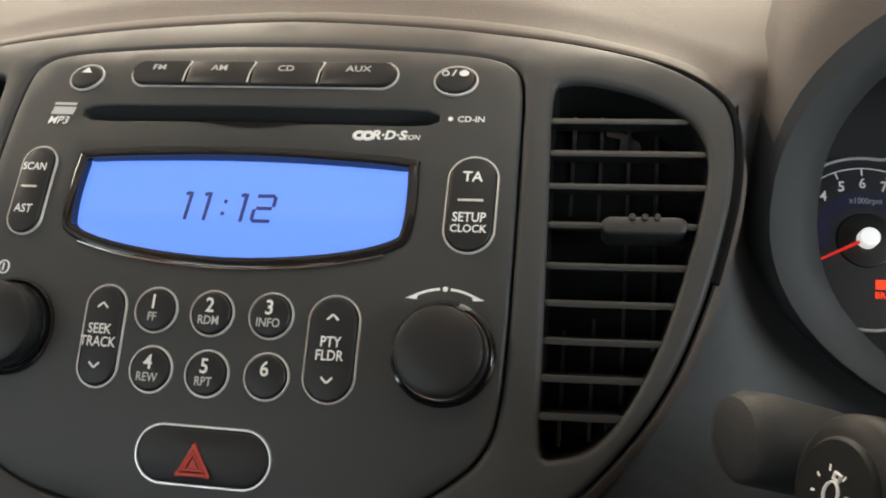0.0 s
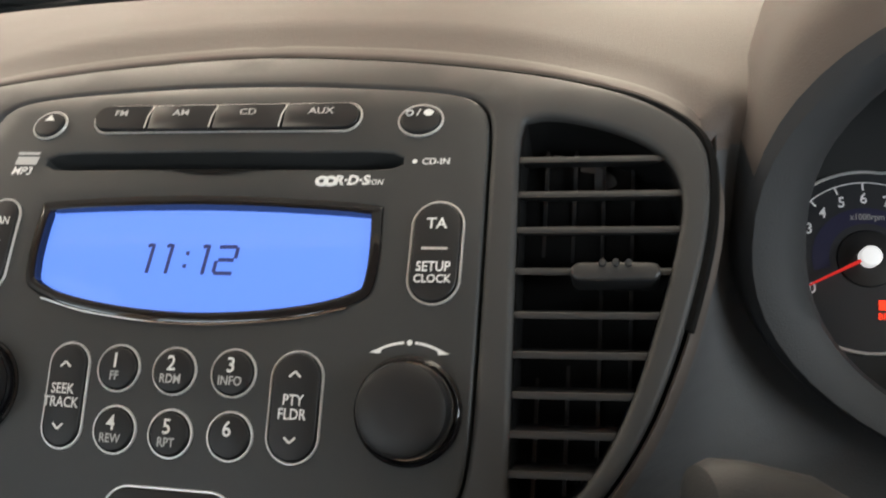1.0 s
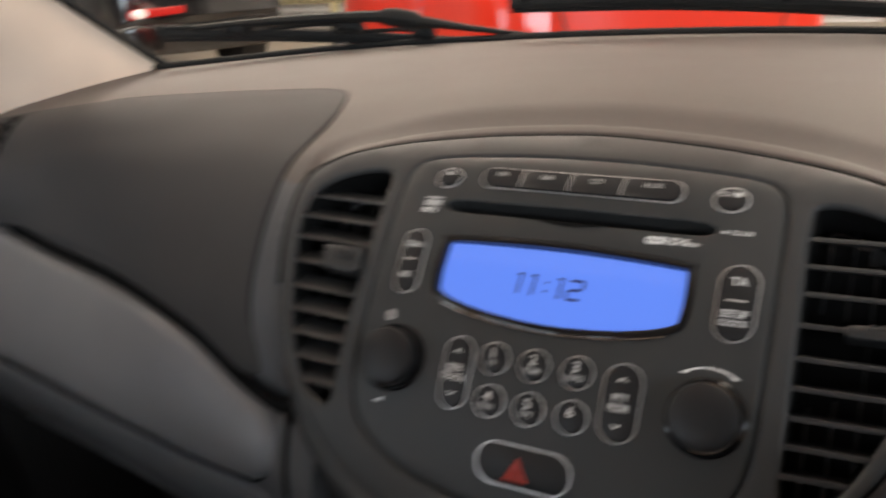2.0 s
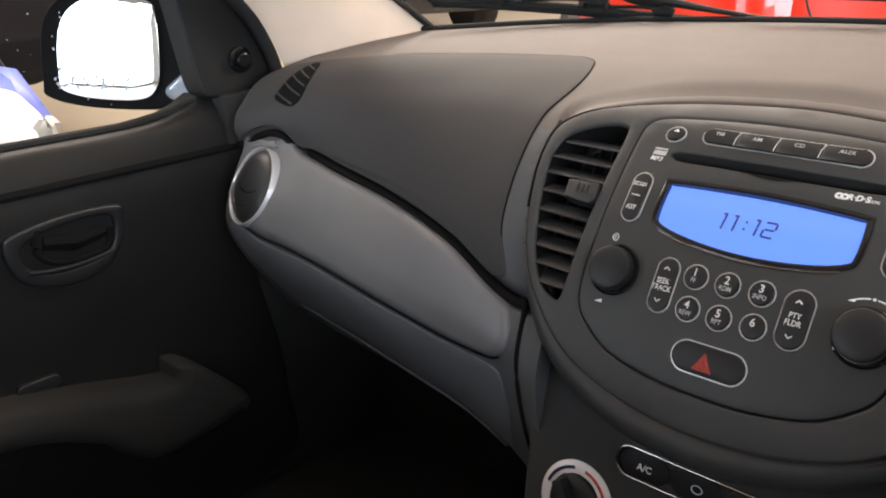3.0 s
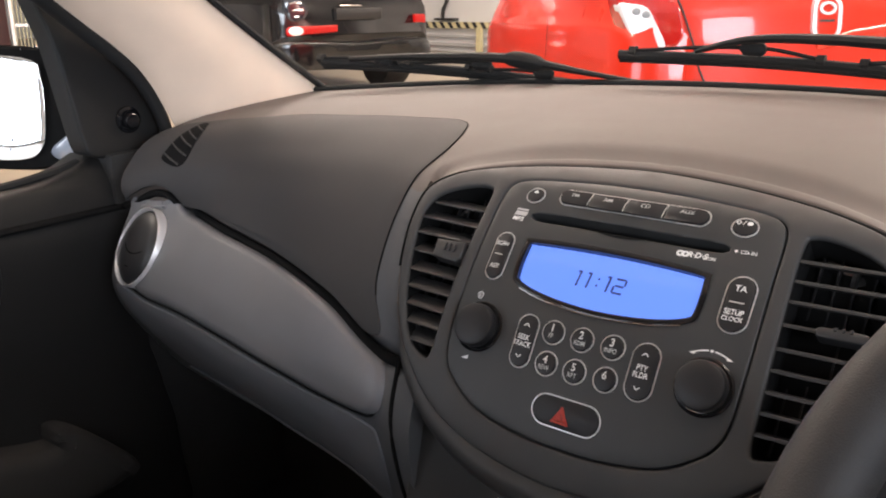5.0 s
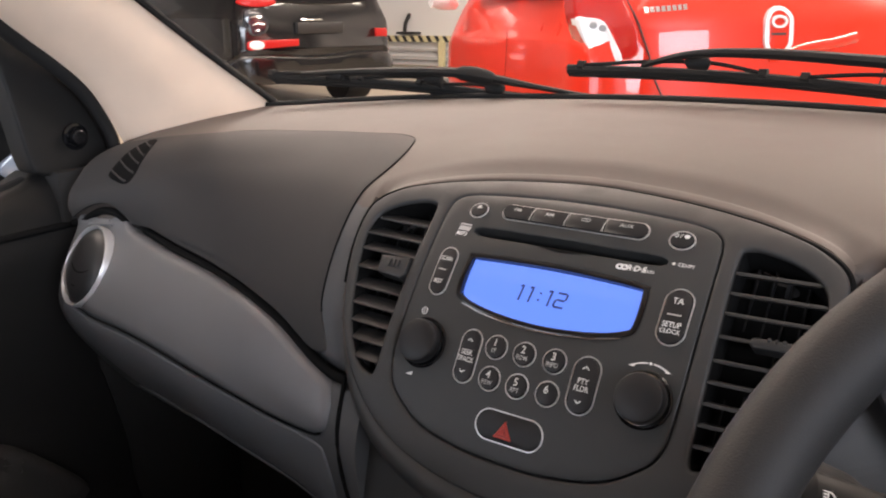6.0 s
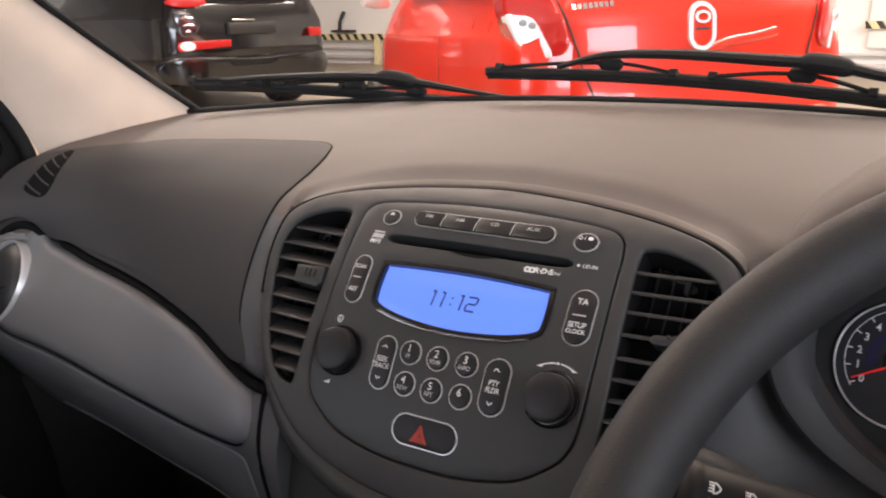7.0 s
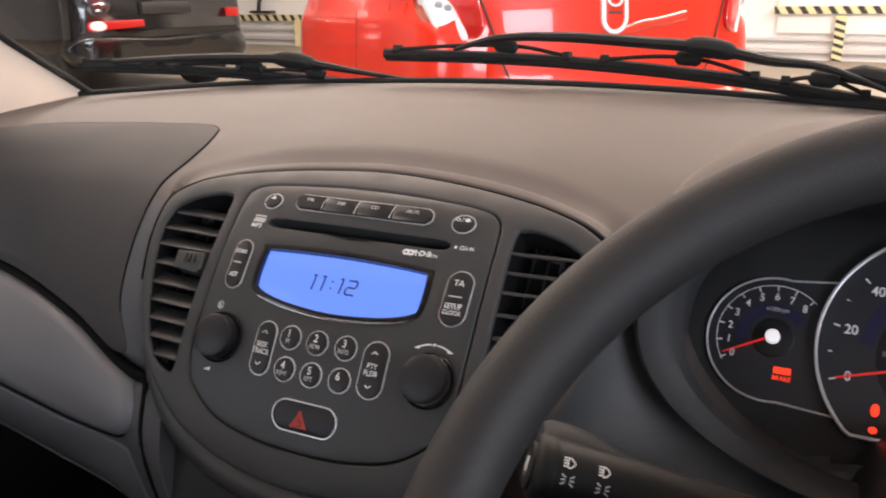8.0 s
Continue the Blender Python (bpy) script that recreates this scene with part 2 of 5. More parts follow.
def slab(surf, outer, top, bottom, r=0.001, holes=(), step=0.0, deep=None, steps=3, dome=0.0):
    """A plate on a surface: rounded edge r, holes going down to deep."""
    outer = ccw(outer)
    holes = [ccw(h) for h in holes]
    ins = inset(outer, r)
    v2, f2 = fill(ins, [inset(h, -r) for h in holes], step)
    c = np.mean(outer, 0)
    span = np.abs(np.array(outer) - c).max(0)
    meshes = [([surf(u, v, top + dome * max(0, 1 - ((u - c[0]) / span[0]) ** 2 - ((v - c[1]) / span[1]) ** 2)) for u, v in v2], f2)]
    for loop, sign, low in [(outer, 1, bottom)] + [(h, -1, bottom if deep is None else deep) for h in holes]:
        loops = []
        for k in range(steps + 1):
            a = math.pi / 2 * k / steps
            loops.append([surf(u, v, top - r * (1 - math.cos(a))) for u, v in inset(loop, sign * r * (1 - math.sin(a)))])
        loops.append([surf(u, v, low) for u, v in loop])
        meshes.append(grid(loops, True))
    return join(*meshes)


def ring(surf, outer, width, top, bottom):
    """A raised rim of that width along the inside of an outline."""
    outer = ccw(outer)
    sec = [(0, bottom), (0, top - 0.0003), (0.25 * width, top), (0.75 * width, top), (width, top - 0.0003), (width, bottom)]
    return grid([[surf(u, v, h) for u, v in inset(outer, d)] for d, h in sec], True)


def oval(cu, cv, a, b, n=28, turn=0.0):
    ca, sa = math.cos(radians(turn)), math.sin(radians(turn))
    return [(cu + a * math.cos(t) * ca - b * math.sin(t) * sa, cv + a * math.cos(t) * sa + b * math.sin(t) * ca) for t in (2 * math.pi * k / n for k in range(n))]


def pill(cu, cv, a, b, n=12, turn=0.0):
    """A stadium of half sizes a and b."""
    r = min(a, b)
    pts = []
    for k in range(4 * n):
        t = 2 * math.pi * (k + 0.5) / (4 * n)
        x, y = r * math.cos(t), r * math.sin(t)
        pts.append((x + math.copysign(a - r, x), y + math.copysign(b - r, y)))
    ca, sa = math.cos(radians(turn)), math.sin(radians(turn))
    return [(cu + x * ca - y * sa, cv + x * sa + y * ca) for x, y in pts]


def lettering(surf, text, cu, cv, size, h, stretch=1.0, shear=0.0, turn=0.0, weight=0.014):
    """Flat letters centred at (cu, cv) on a surface."""
    cd = bpy.data.curves.new("letters", "FONT")
    cd.offset = size * weight
    cd.body, cd.size, cd.align_x, cd.align_y, cd.resolution_u, cd.shear = text, size, "CENTER", "CENTER", 3, shear
    ob = bpy.data.objects.new("letters", cd)
    me = ob.to_mesh()
    ca, sa = math.cos(radians(turn)), math.sin(radians(turn))
    verts = [surf(cu + v.co.x * stretch * ca - v.co.y * sa, cv + v.co.x * stretch * sa + v.co.y * ca, h) for v in me.vertices]
    faces = [tuple(p.vertices) for p in me.polygons]
    ob.to_mesh_clear()
    bpy.data.objects.remove(ob)
    bpy.data.curves.remove(cd)
    return verts, faces


def strokes(surf, lines, width, h):
    """Flat bars along polylines on a surface."""
    out = []
    for line in lines:
        p = np.array(line, float)
        t = np.gradient(p, axis=0)
        t /= np.linalg.norm(t, axis=1)[:, None] + 1e-12
        n = np.stack([-t[:, 1], t[:, 0]], 1) * width / 2
        out.append(grid([[surf(*q, h) for q in p - n], [surf(*q, h) for q in p + n]]))
    return join(*out)


# ---- the curved face of the centre stack ----
VS = np.linspace(-0.32, 0.12, 881)
LEAN = np.radians(np.clip(43 + 145 * VS, 14, 54) + 19 * np.clip((VS - 0.02) / 0.01, 0, 1))
YS = np.cumsum(np.sin(LEAN)) * (VS[1] - VS[0])
ZS = np.cumsum(np.cos(LEAN)) * (VS[1] - VS[0])
YS, ZS = YS - np.interp(0, VS, YS), ZS - np.interp(0, VS, ZS) + 0.9


def face(u, v, h=0.0):
    """A point of the centre stack: u across, v up along it from the disc slot, h out of it."""
    a = np.interp(v, VS, LEAN)
    h = h - 0.005
    return Vector((u, np.interp(v, VS, YS) + 0.25 * u * u - h * math.cos(a), np.interp(v, VS, ZS) + h * math.sin(a)))


def mirrored(half):
    """A closed outline from its right half, given from top to bottom."""
    return half + [(-u, v) for u, v in half[::-1] if u > 1e-6]


# ---- the dashboard ----
def curve(xs, ys, x):
    """Smooth value at x through a table."""
    xs, ys = np.array(xs, float), np.array(ys, float)
    m = np.gradient(ys, xs)
    i = int(np.clip(np.searchsorted(xs, x) - 1, 0, len(xs) - 2))
    h = xs[i + 1] - xs[i]
    t = min(max((x - xs[i]) / h, 0), 1)
    return (2 * t**3 - 3 * t**2 + 1) * ys[i] + (t**3 - 2 * t**2 + t) * h * m[i] + (3 * t**2 - 2 * t**3) * ys[i + 1] + (t**3 - t**2) * h * m[i + 1]


AX = [0.0, 0.10, 0.155, 0.25, 0.36, 0.46, 0.56, 0.64, 0.72]
# Depth and height of the dashboard's section at those distances from the car's middle:
# windscreen foot, mid top, back of the cover, brow, upper face, middle face, panel's top edge, its bottom edge, crease, underside, foot.
DY = [
    [0.470, 0.468, 0.464, 0.455, 0.43, 0.41, 0.375, 0.345, 0.32],
    [0.26, 0.26, 0.26, 0.26, 0.255, 0.25, 0.24, 0.235, 0.23],
    [0.115, 0.12, 0.125, 0.125, 0.13, 0.135, 0.125, 0.125, 0.125],
    [0.038, 0.042, 0.052, 0.060, 0.078, 0.085, 0.078, 0.080, 0.085],
    [0.000, 0.003, 0.012, 0.024, 0.048, 0.062, 0.066, 0.068, 0.072],
    [-0.041, -0.038, -0.032, -0.010, 0.024, 0.047, 0.068, 0.070, 0.074],
    [-0.060, -0.057, -0.050, -0.022, 0.017, 0.043, 0.070, 0.072, 0.076],
    [-0.080, -0.075, -0.062, -0.045, -0.025, -0.004, 0.014, 0.028, 0.040],
    [-0.055, -0.052, -0.034, 0.002, 0.027, 0.048, 0.063, 0.075, 0.085],
    [0.00, 0.00, 0.02, 0.09, 0.11, 0.12, 0.13, 0.14, 0.15],
    [0.16, 0.16, 0.17, 0.18, 0.20, 0.21, 0.22, 0.23, 0.24],
]
DZ = [
    [0.945, 0.944, 0.943, 0.940, 0.937, 0.931, 0.924, 0.918, 0.912],
    [0.950, 0.949, 0.947, 0.944, 0.937, 0.930, 0.919, 0.908, 0.898],
    [0.946, 0.944, 0.940, 0.934, 0.926, 0.917, 0.902, 0.888, 0.876],
    [0.931, 0.929, 0.924, 0.916, 0.903, 0.890, 0.873, 0.857, 0.846],
    [0.919, 0.917, 0.905, 0.886, 0.873, 0.861, 0.846, 0.833, 0.825],
    [0.841, 0.840, 0.838, 0.836, 0.831, 0.829, 0.823, 0.812, 0.806],
    [0.805, 0.800, 0.785, 0.806, 0.812, 0.815, 0.816, 0.806, 0.800],
    [0.725, 0.730, 0.736, 0.734, 0.731, 0.728, 0.725, 0.722, 0.720],
    [0.635, 0.64, 0.645, 0.640, 0.636, 0.633, 0.633, 0.632, 0.632],
    [0.58, 0.58, 0.58, 0.57, 0.565, 0.56, 0.56, 0.56, 0.56],
    [0.50, 0.50, 0.50, 0.50, 0.50, 0.50, 0.50, 0.50, 0.50],
]
SS = list(range(11))


SECTIONS = {}


def section(x):
    """The dashboard's section at x, as depths and heights."""
    k = round(x, 5)
    if k not in SECTIONS:
        SECTIONS[k] = ([curve(AX, r, abs(k)) for r in DY], [curve(AX, r, abs(k)) for r in DZ])
    return SECTIONS[k]


def pod_reach(x, z):
    """Below 1 inside the instrument hood's outline, above it outside."""
    dz = z - 0.868
    return (abs(x - 0.36) / 0.1805) ** (3.2 if dz > 0 else 2.1) + abs(dz / (0.109 if dz > 0 else 0.098)) ** (3.2 if dz > 0 else 2.1)


def ease(t):
    t = min(max(t, 0.0), 1.0)
    return t * t * (3 - 2 * t)


BEZEL = smooth(mirrored([(0.0, 0.0602), (0.047, 0.0557), (0.08, 0.0492), (0.112, 0.0402), (0.136, 0.03), (0.152, 0.021), (0.1633, 0.0122), (0.1688, 0.0028), (0.170, -0.011), (0.1687, -0.028),
                        (0.1645, -0.048), (0.1588, -0.068), (0.15, -0.09), (0.136, -0.112), (0.114, -0.1345), (0.087, -0.152), (0.048, -0.1635), (0.0, -0.168)]), 4)
EDGE = np.array([face(u, v, 0.001) for u, v in BEZEL])


def dash_point(x, s):
    ys, zs = section(x)
    y, z = curve(SS, ys, s), curve(SS, zs, s)
    if x > 0.12 and 1.8 < s < 8.9 and y < 0.058:
        y += (0.058 - y) * ease((1.75 - pod_reach(x, z)) / 0.7) * ease((x - 0.15) / 0.04) * ease((0.925 - z) / 0.05)
    if 0.1 < abs(x) < 0.34 and 0.69 < z < 0.94 and s > 2.5:
        # the pad runs up flush to the fascia's edge, and on the driver's side on to the dials' hood
        gap = np.hypot(EDGE[:, 0] - x, EDGE[:, 2] - z)
        k = int(gap.argmin())
        if x > 0:
            pod_gap = max(0.0, pod_reach(x, z) ** 0.45 - 1) * 0.1
            flank = EDGE[k, 1] + (0.03 - EDGE[k, 1]) * gap[k] / (gap[k] + pod_gap + 1e-4)
            y += (flank - y) * ease((x - 0.1) / 0.03) * ease((0.925 - z) / 0.03) * ease((z - 0.69) / 0.06) * ease((0.17 - gap[k]) / 0.07)
        else:
            y += (EDGE[k, 1] - y) * ease(1 - gap[k] / 0.022) * ease((0.91 - z) / 0.03) * ease((z - 0.775) / 0.02)
    return Vector((x, y, z))


def dash(x, s, h=0.0):
    """A point of the dashboard: x across, s along its section, h out of it."""
    p = dash_point(x, s)
    if h == 0:
        return p
    n = (dash_point(x, s - 0.02) - dash_point(x, s + 0.02)).cross(dash_point(x + 0.004, s) - dash_point(x - 0.004, s)).normalized()
    if n.y > 0.4 * n.z:
        n = -n
    return p + n * float(h)


dashboard = thing("dashboard", "dark grey grained plastic car dashboard under the windscreen", "dashboard", kind="structure")
xs = np.concatenate([np.linspace(-0.705, -0.545, 44), np.linspace(-0.537, -0.2, 40), np.linspace(-0.193, 0.193, 78), np.linspace(0.2, 0.705, 90)])
ss = np.concatenate([np.linspace(0, 3.9, 54), np.linspace(3.94, 6.4, 70), np.linspace(6.47, 10, 50)])
behind = [p if q[1] > -0.02 else r for q, p, r in zip(ccw(BEZEL), inset(ccw(BEZEL), 0.001), inset(ccw(BEZEL), -0.001))]
# the channel between the upper pad and the glove panel, arching over the round vent
GROOVE = np.array([dash_point(x, q) for x, q in smooth([(-0.142, 5.93), (-0.2, 5.94), (-0.3, 5.95), (-0.45, 5.95), (-0.52, 5.95), (-0.546, 5.88), (-0.56, 5.5), (-0.571, 4.95), (-0.588, 4.35), (-0.615, 4.15), (-0.642, 4.4), (-0.668, 4.85), (-0.69, 5.3)], 45, False)])


TOP = sorted([tuple(face(u, v, 0.001)) for u, v in BEZEL if v > -0.008])
TOP_X, TOP_Y, TOP_Z = (np.array(c) for c in zip(*TOP))


def pad_height(x, y):
    """The pad's height at a place of its top."""
    q = np.linspace(0, 5, 60)
    p = [dash_point(x, v) for v in q]
    return float(np.interp(-y, [-a.y for a in p], [a.z for a in p]))


def brow_height(x, d, z):
    """The pad's height at d behind the fascia's top edge, where it dips from z to meet it."""
    t = (1 - min(1.0, max(0.0, d) / 0.03)) ** 1.3
    return (float(np.interp(x, TOP_X, TOP_Z)) + 0.0036) * t + z * (1 - t)


def end_x(s):
    """Where the dashboard ends beside the door."""
    return float(np.interp(s, [2.0, 4.0, 5.5, 6.3, 7.0, 8.0], [-0.688, -0.684, -0.678, -0.67, -0.662, -0.65]))


def pad_point(x, s):
    """The pad, dented where fascia and heater panel sit in front of it."""
    x = max(x, end_x(s))
    p = dash(x, s)
    if x < -0.13 and 3.4 < s < 6.5:
        d = np.linalg.norm(GROOVE - np.array(p), axis=1).min()
        g = 0.013 * math.exp(-((d / 0.006) ** 2))
        p.y += g
        p.z -= 0.5 * g
    over = p.y - float(np.interp(p.x, TOP_X, TOP_Y)) if abs(p.x) < TOP_X[-1] and p.z > 0.88 else 1.0
    if 0.006 < over < 0.034:
        p.z = brow_height(p.x, over, p.z)
    elif over <= 0.006 and (over > -0.012 or p.z > 0.905):
        p.z -= 0.03
        p.y += 0.004 if over > -0.012 else 0.045
    elif p.y < 0.06 and p.z > 0.72 and inside([(p.x, float(np.interp(p.z, ZS, VS)))], behind)[0]:
        p.y += 0.05
    elif abs(p.x) < 0.118 and s > 6.3 and s < 9.6:
        p.y += 0.09
    return p


pad_v, pad_f = grid([[pad_point(x, s) for x in xs] for s in ss])


def in_pod(f):
    c = sum((pad_v[i] for i in f), Vector()) / 4
    return c.y < 0.118 and pod_reach(c.x, c.z) < 0.90


# matt black bar laid in the channel as its shade
part("panel_gap_shade", sweep([Vector(p) + Vector((0, 0.0045, -0.0045)) for p in GROOVE[::4]], 0.0042, 10), MATT, dashboard)
brow = [[Vector((x, y + 0.0022, z - 0.002)) for x, y, z in TOP[::2]]]
for d, drop in ((0.0022, -0.001), (0.003, 0.0), (0.005, 0.0003), (0.008, 0.0002), (0.011, 0.0001), (0.014, -0.0012)):
    brow.append([Vector((x, y + d, brow_height(x, d, pad_height(x, y + d)) + drop)) for x, y, z in TOP[::2]])
part("pad_brow", grid(brow), SKIN, dashboard)
# faces turned from the windscreen's warm light take the neutral copy
side_row = int(np.searchsorted(ss, 3.2)) * len(xs)
low_row = int(np.searchsorted(ss, 5.95)) * len(xs)
low_f = [f for f in pad_f if (f[0] >= low_row and pad_v[f[0]].x < -0.1) or (f[0] >= side_row and (pad_v[f[0]].x > 0.13 or -0.21 < pad_v[f[0]].x < -0.11) and pad_v[f[0]].z < 0.9)]
low_set = set(low_f)
part("dash_pad", (pad_v, [f for f in pad_f if f not in low_set and not in_pod(f)]), SKIN, dashboard)
part("lower_dash", (pad_v, [f for f in low_f if not in_pod(f)]), COOLSKIN, dashboard, "lower dashboard and flanks, toned grey for cool side light")

# the passenger airbag cover: a plate over the dash with a fine seam round it
cover = smooth([(-0.206, 2.112), (-0.1946, 2.42), (-0.189, 2.8), (-0.189, 3.26), (-0.192, 3.7), (-0.1935, 4.2), (-0.193, 4.6), (-0.188, 5.1), (-0.176, 5.5), (-0.174, 5.7), (-0.19, 5.82), (-0.22, 5.83), (-0.27, 5.84), (-0.33, 5.84),
                (-0.42, 5.84), (-0.5, 5.83), (-0.535, 5.8), (-0.55, 5.55), (-0.562, 4.9), (-0.575, 4.4), (-0.592, 4.05), (-0.615, 3.95), (-0.64, 4.1), (-0.668, 4.55), (-0.69, 4.9), (-0.698, 4.3), (-0.7, 3.5), (-0.698, 2.6), (-0.69, 1.9), (-0.66, 1.65), (-0.6, 1.66),
                (-0.52, 1.76), (-0.45, 1.82), (-0.376, 1.842), (-0.33, 1.85), (-0.28, 1.88), (-0.24, 1.905), (-0.219, 1.975)], 4)


def dash_plate(name, outline, mat, top, r, parent, holes=(), label="", step=0.014, low=-0.004):
    """A plate over the dash; its outline is in (x, s / 14)."""
    def surf(u, v, h):
        return dash(u, v * 14, h)
    return part(name, slab(surf, [(max(x, end_x(s) + 0.003), s / 14) for x, s in outline], top, low, r, [[(x, s / 14) for x, s in hh] for hh in holes], step), mat, parent, label)


dash_plate("airbag_cover", cover, COVER, 0.0011, 0.0008, dashboard, label="flush dark passenger airbag cover", step=0.012)
seam = [dash(x, q, 0.0004) for x, q in cover if x > -0.5 and q < 5.3]
k = max(range(len(seam)), key=lambda i: (seam[i] - seam[i - 1]).length)
part("cover_seam", sweep(seam[k:] + seam[:k], 0.00075, 6), MATT, dashboard)

# the smooth grey glove panel with a round vent at its outer end
glove = smooth([(-0.168, 6.06), (-0.157, 6.3), (-0.1555, 6.55), (-0.1575, 6.76), (-0.165, 6.89), (-0.18, 6.96), (-0.22, 6.985), (-0.3, 6.97), (-0.4, 6.95), (-0.5, 6.95), (-0.57, 6.97), (-0.615, 6.9), (-0.655, 6.75),
                (-0.678, 6.45), (-0.684, 6.1), (-0.68, 5.95), (-0.668, 5.45), (-0.645, 5.0), (-0.616, 4.82), (-0.592, 4.95), (-0.576, 5.5), (-0.564, 5.92), (-0.548, 6.02), (-0.53, 6.05), (-0.45, 6.05), (-0.36, 6.04), (-0.27, 6.04), (-0.21, 6.04)], 4)
dash_plate("glove_panel", glove, PANEL, 0.006, 0.0085, dashboard, label="smooth mid-grey glove box panel", low=-0.014)
lid = smooth([(-0.172, 7.06), (-0.163, 7.16), (-0.162, 7.5), (-0.172, 7.92), (-0.186, 8.0), (-0.24, 8.01), (-0.33, 8.01), (-0.42, 8.02), (-0.5, 8.03), (-0.56, 8.04), (-0.59, 7.98), (-0.625, 7.5), (-0.648, 7.1),
               (-0.645, 6.96), (-0.615, 6.98), (-0.57, 7.03), (-0.5, 7.01), (-0.4, 7.01), (-0.3, 7.03), (-0.22, 7.05)], 4)
dash_plate("glove_lid", lid, GLOVELID, 0.0016, 0.0014, dashboard, label="glove box lid, toned darker and bluer for shade")
# thin black bar drawn as the shadow line below the panel's lower edge
part("panel_gap_shade", sweep([dash(x, q, 0.0022) for x, q in glove if q > 6.85], 0.0009, 6), MATT, dashboard)
lip = [dash(x, s, 0.002) for x, s in smooth([(-0.205, 8.3), (-0.217, 8.12), (-0.24, 8.07), (-0.29, 8.06), (-0.4, 8.07), (-0.5, 8.08), (-0.58, 8.1)], 6, False)]
part("side_gap", sweep([dash(-0.147 + 0.004 * (s - 6), s, 0.0) for s in np.linspace(5.9, 9.0, 20)], 0.0022, 6), MATT, dashboard)
part("glove_lid_edge", sweep(lip, 0.0015, 8), GLOVELID, dashboard)

# ---- the centre stack ----
PLATE_LINE = smooth(mirrored([(0.0, 0.0368), (0.025, 0.0362), (0.0487, 0.0341), (0.07, 0.0314), (0.0852, 0.0278), (0.0932, 0.0228), (0.0972, 0.0135), (0.0982, -0.015), (0.0986, -0.045), (0.0985, -0.075), (0.0974, -0.1),
                              (0.0938, -0.1135), (0.085, -0.1235), (0.0636, -0.1363), (0.03, -0.1428), (0.0, -0.144)]), 4)
VENT = smooth([(0.1085, 0.0095), (0.1126, 0.0162), (0.1246, 0.0158), (0.1424, 0.0098), (0.1558, 0.0003), (0.161, -0.0123), (0.1602, -0.027), (0.1555, -0.049), (0.1475, -0.077), (0.1378, -0.0985),
               (0.128, -0.1108), (0.117, -0.1155), (0.1107, -0.112), (0.1102, -0.0786), (0.1092, -0.03)], 4)
VENT_L = [(-u, v) for u, v in VENT]
stack = thing("centre_stack", "dark satin plastic centre fascia around radio and vents", "fascia", kind="structure")
part("bezel", slab(face, BEZEL, 0.005, -0.045, 0.0022, [inset(ccw(PLATE_LINE), -0.0008), VENT, VENT_L], 0.009, -0.02), FASCIA, stack)
part("bezel_seam", grid([[face(u, v, -0.004) for u, v in inset(ccw(BEZEL), d)] for d in (0.002, -0.003)], True), MATT, stack)


part("bezel_surround", grid([[face(u, v, h - 0.009 * ease((v + 0.02) / 0.025)) for u, v in inset(ccw(BEZEL), -d)] for d, h in ((0.0014, -0.006), (0.0014, 0.0008), (0.002, 0.0014), (0.0035, 0.0004), (0.0052, -0.003))], True), SKIN, stack)
rimline = sorted([p for p in inset(ccw(BEZEL), -0.0012) if p[1] > -0.06], key=lambda p: math.atan2(p[0], p[1] + 0.11))
part("upper_groove", sweep([face(u, v, 0.0022) for u, v in rimline], 0.0019, 6), MATT, stack)
# the thick rolled rim under the fascia
RIM = smooth([(-0.1675, -0.055), (-0.159, -0.078), (-0.146, -0.1), (-0.1295, -0.122), (-0.107, -0.144), (-0.08, -0.16), (-0.045, -0.1715), (0.0, -0.176), (0.045, -0.1715), (0.08, -0.16), (0.107, -0.144), (0.1295, -0.122),
              (0.144, -0.1)], 5, False)
n_rim = len(RIM)
part("lower_rim", sweep([face(u, v, -0.012 + 0.005 * math.sin(math.pi * i / n_rim)) for i, (u, v) in enumerate(RIM)], [0.001 + 0.0125 * math.sin(math.pi * min(i, n_rim - 1 - i) / n_rim) ** 0.7 for i in range(n_rim)], 14), FASCIA, stack)

# ---- the radio ----
radio = thing("car_radio", "built-in car radio with blue backlit display and buttons", "car radio")
SLOT = smooth([(-0.065, 0.0028), (-0.03, 0.0038), (0.0, 0.0042), (0.03, 0.0038), (0.065, 0.003), (0.0652, -0.0026), (0.03, -0.0028), (0.0, -0.003), (-0.03, -0.0028), (-0.0652, -0.003)], 3)
LCDWIN = smooth([(-0.0618, -0.022), (-0.059, -0.0203), (-0.03, -0.0188), (0.0, -0.0182), (0.03, -0.0188), (0.059, -0.0206), (0.0618, -0.0225), (0.062, -0.0415), (0.0578, -0.048), (0.0361, -0.0535), (0.0, -0.0558), (-0.0361, -0.0535), (-0.0578, -0.048), (-0.062, -0.0415)], 4)
LCDWIN = [(u * 0.972, v) for u, v in LCDWIN]
LCDFRAME = smooth([(-0.0655, -0.0205), (-0.062, -0.0168), (-0.03, -0.0145), (0.0, -0.0137), (0.03, -0.0145), (0.062, -0.017), (0.0655, -0.021), (0.0658, -0.043), (0.06, -0.0508), (0.0361, -0.0566), (0.0, -0.0592), (-0.0361, -0.0566), (-0.06, -0.0508), (-0.0658, -0.043)], 4)
LCDFRAME = [(u * 0.978, v) for u, v in LCDFRAME]
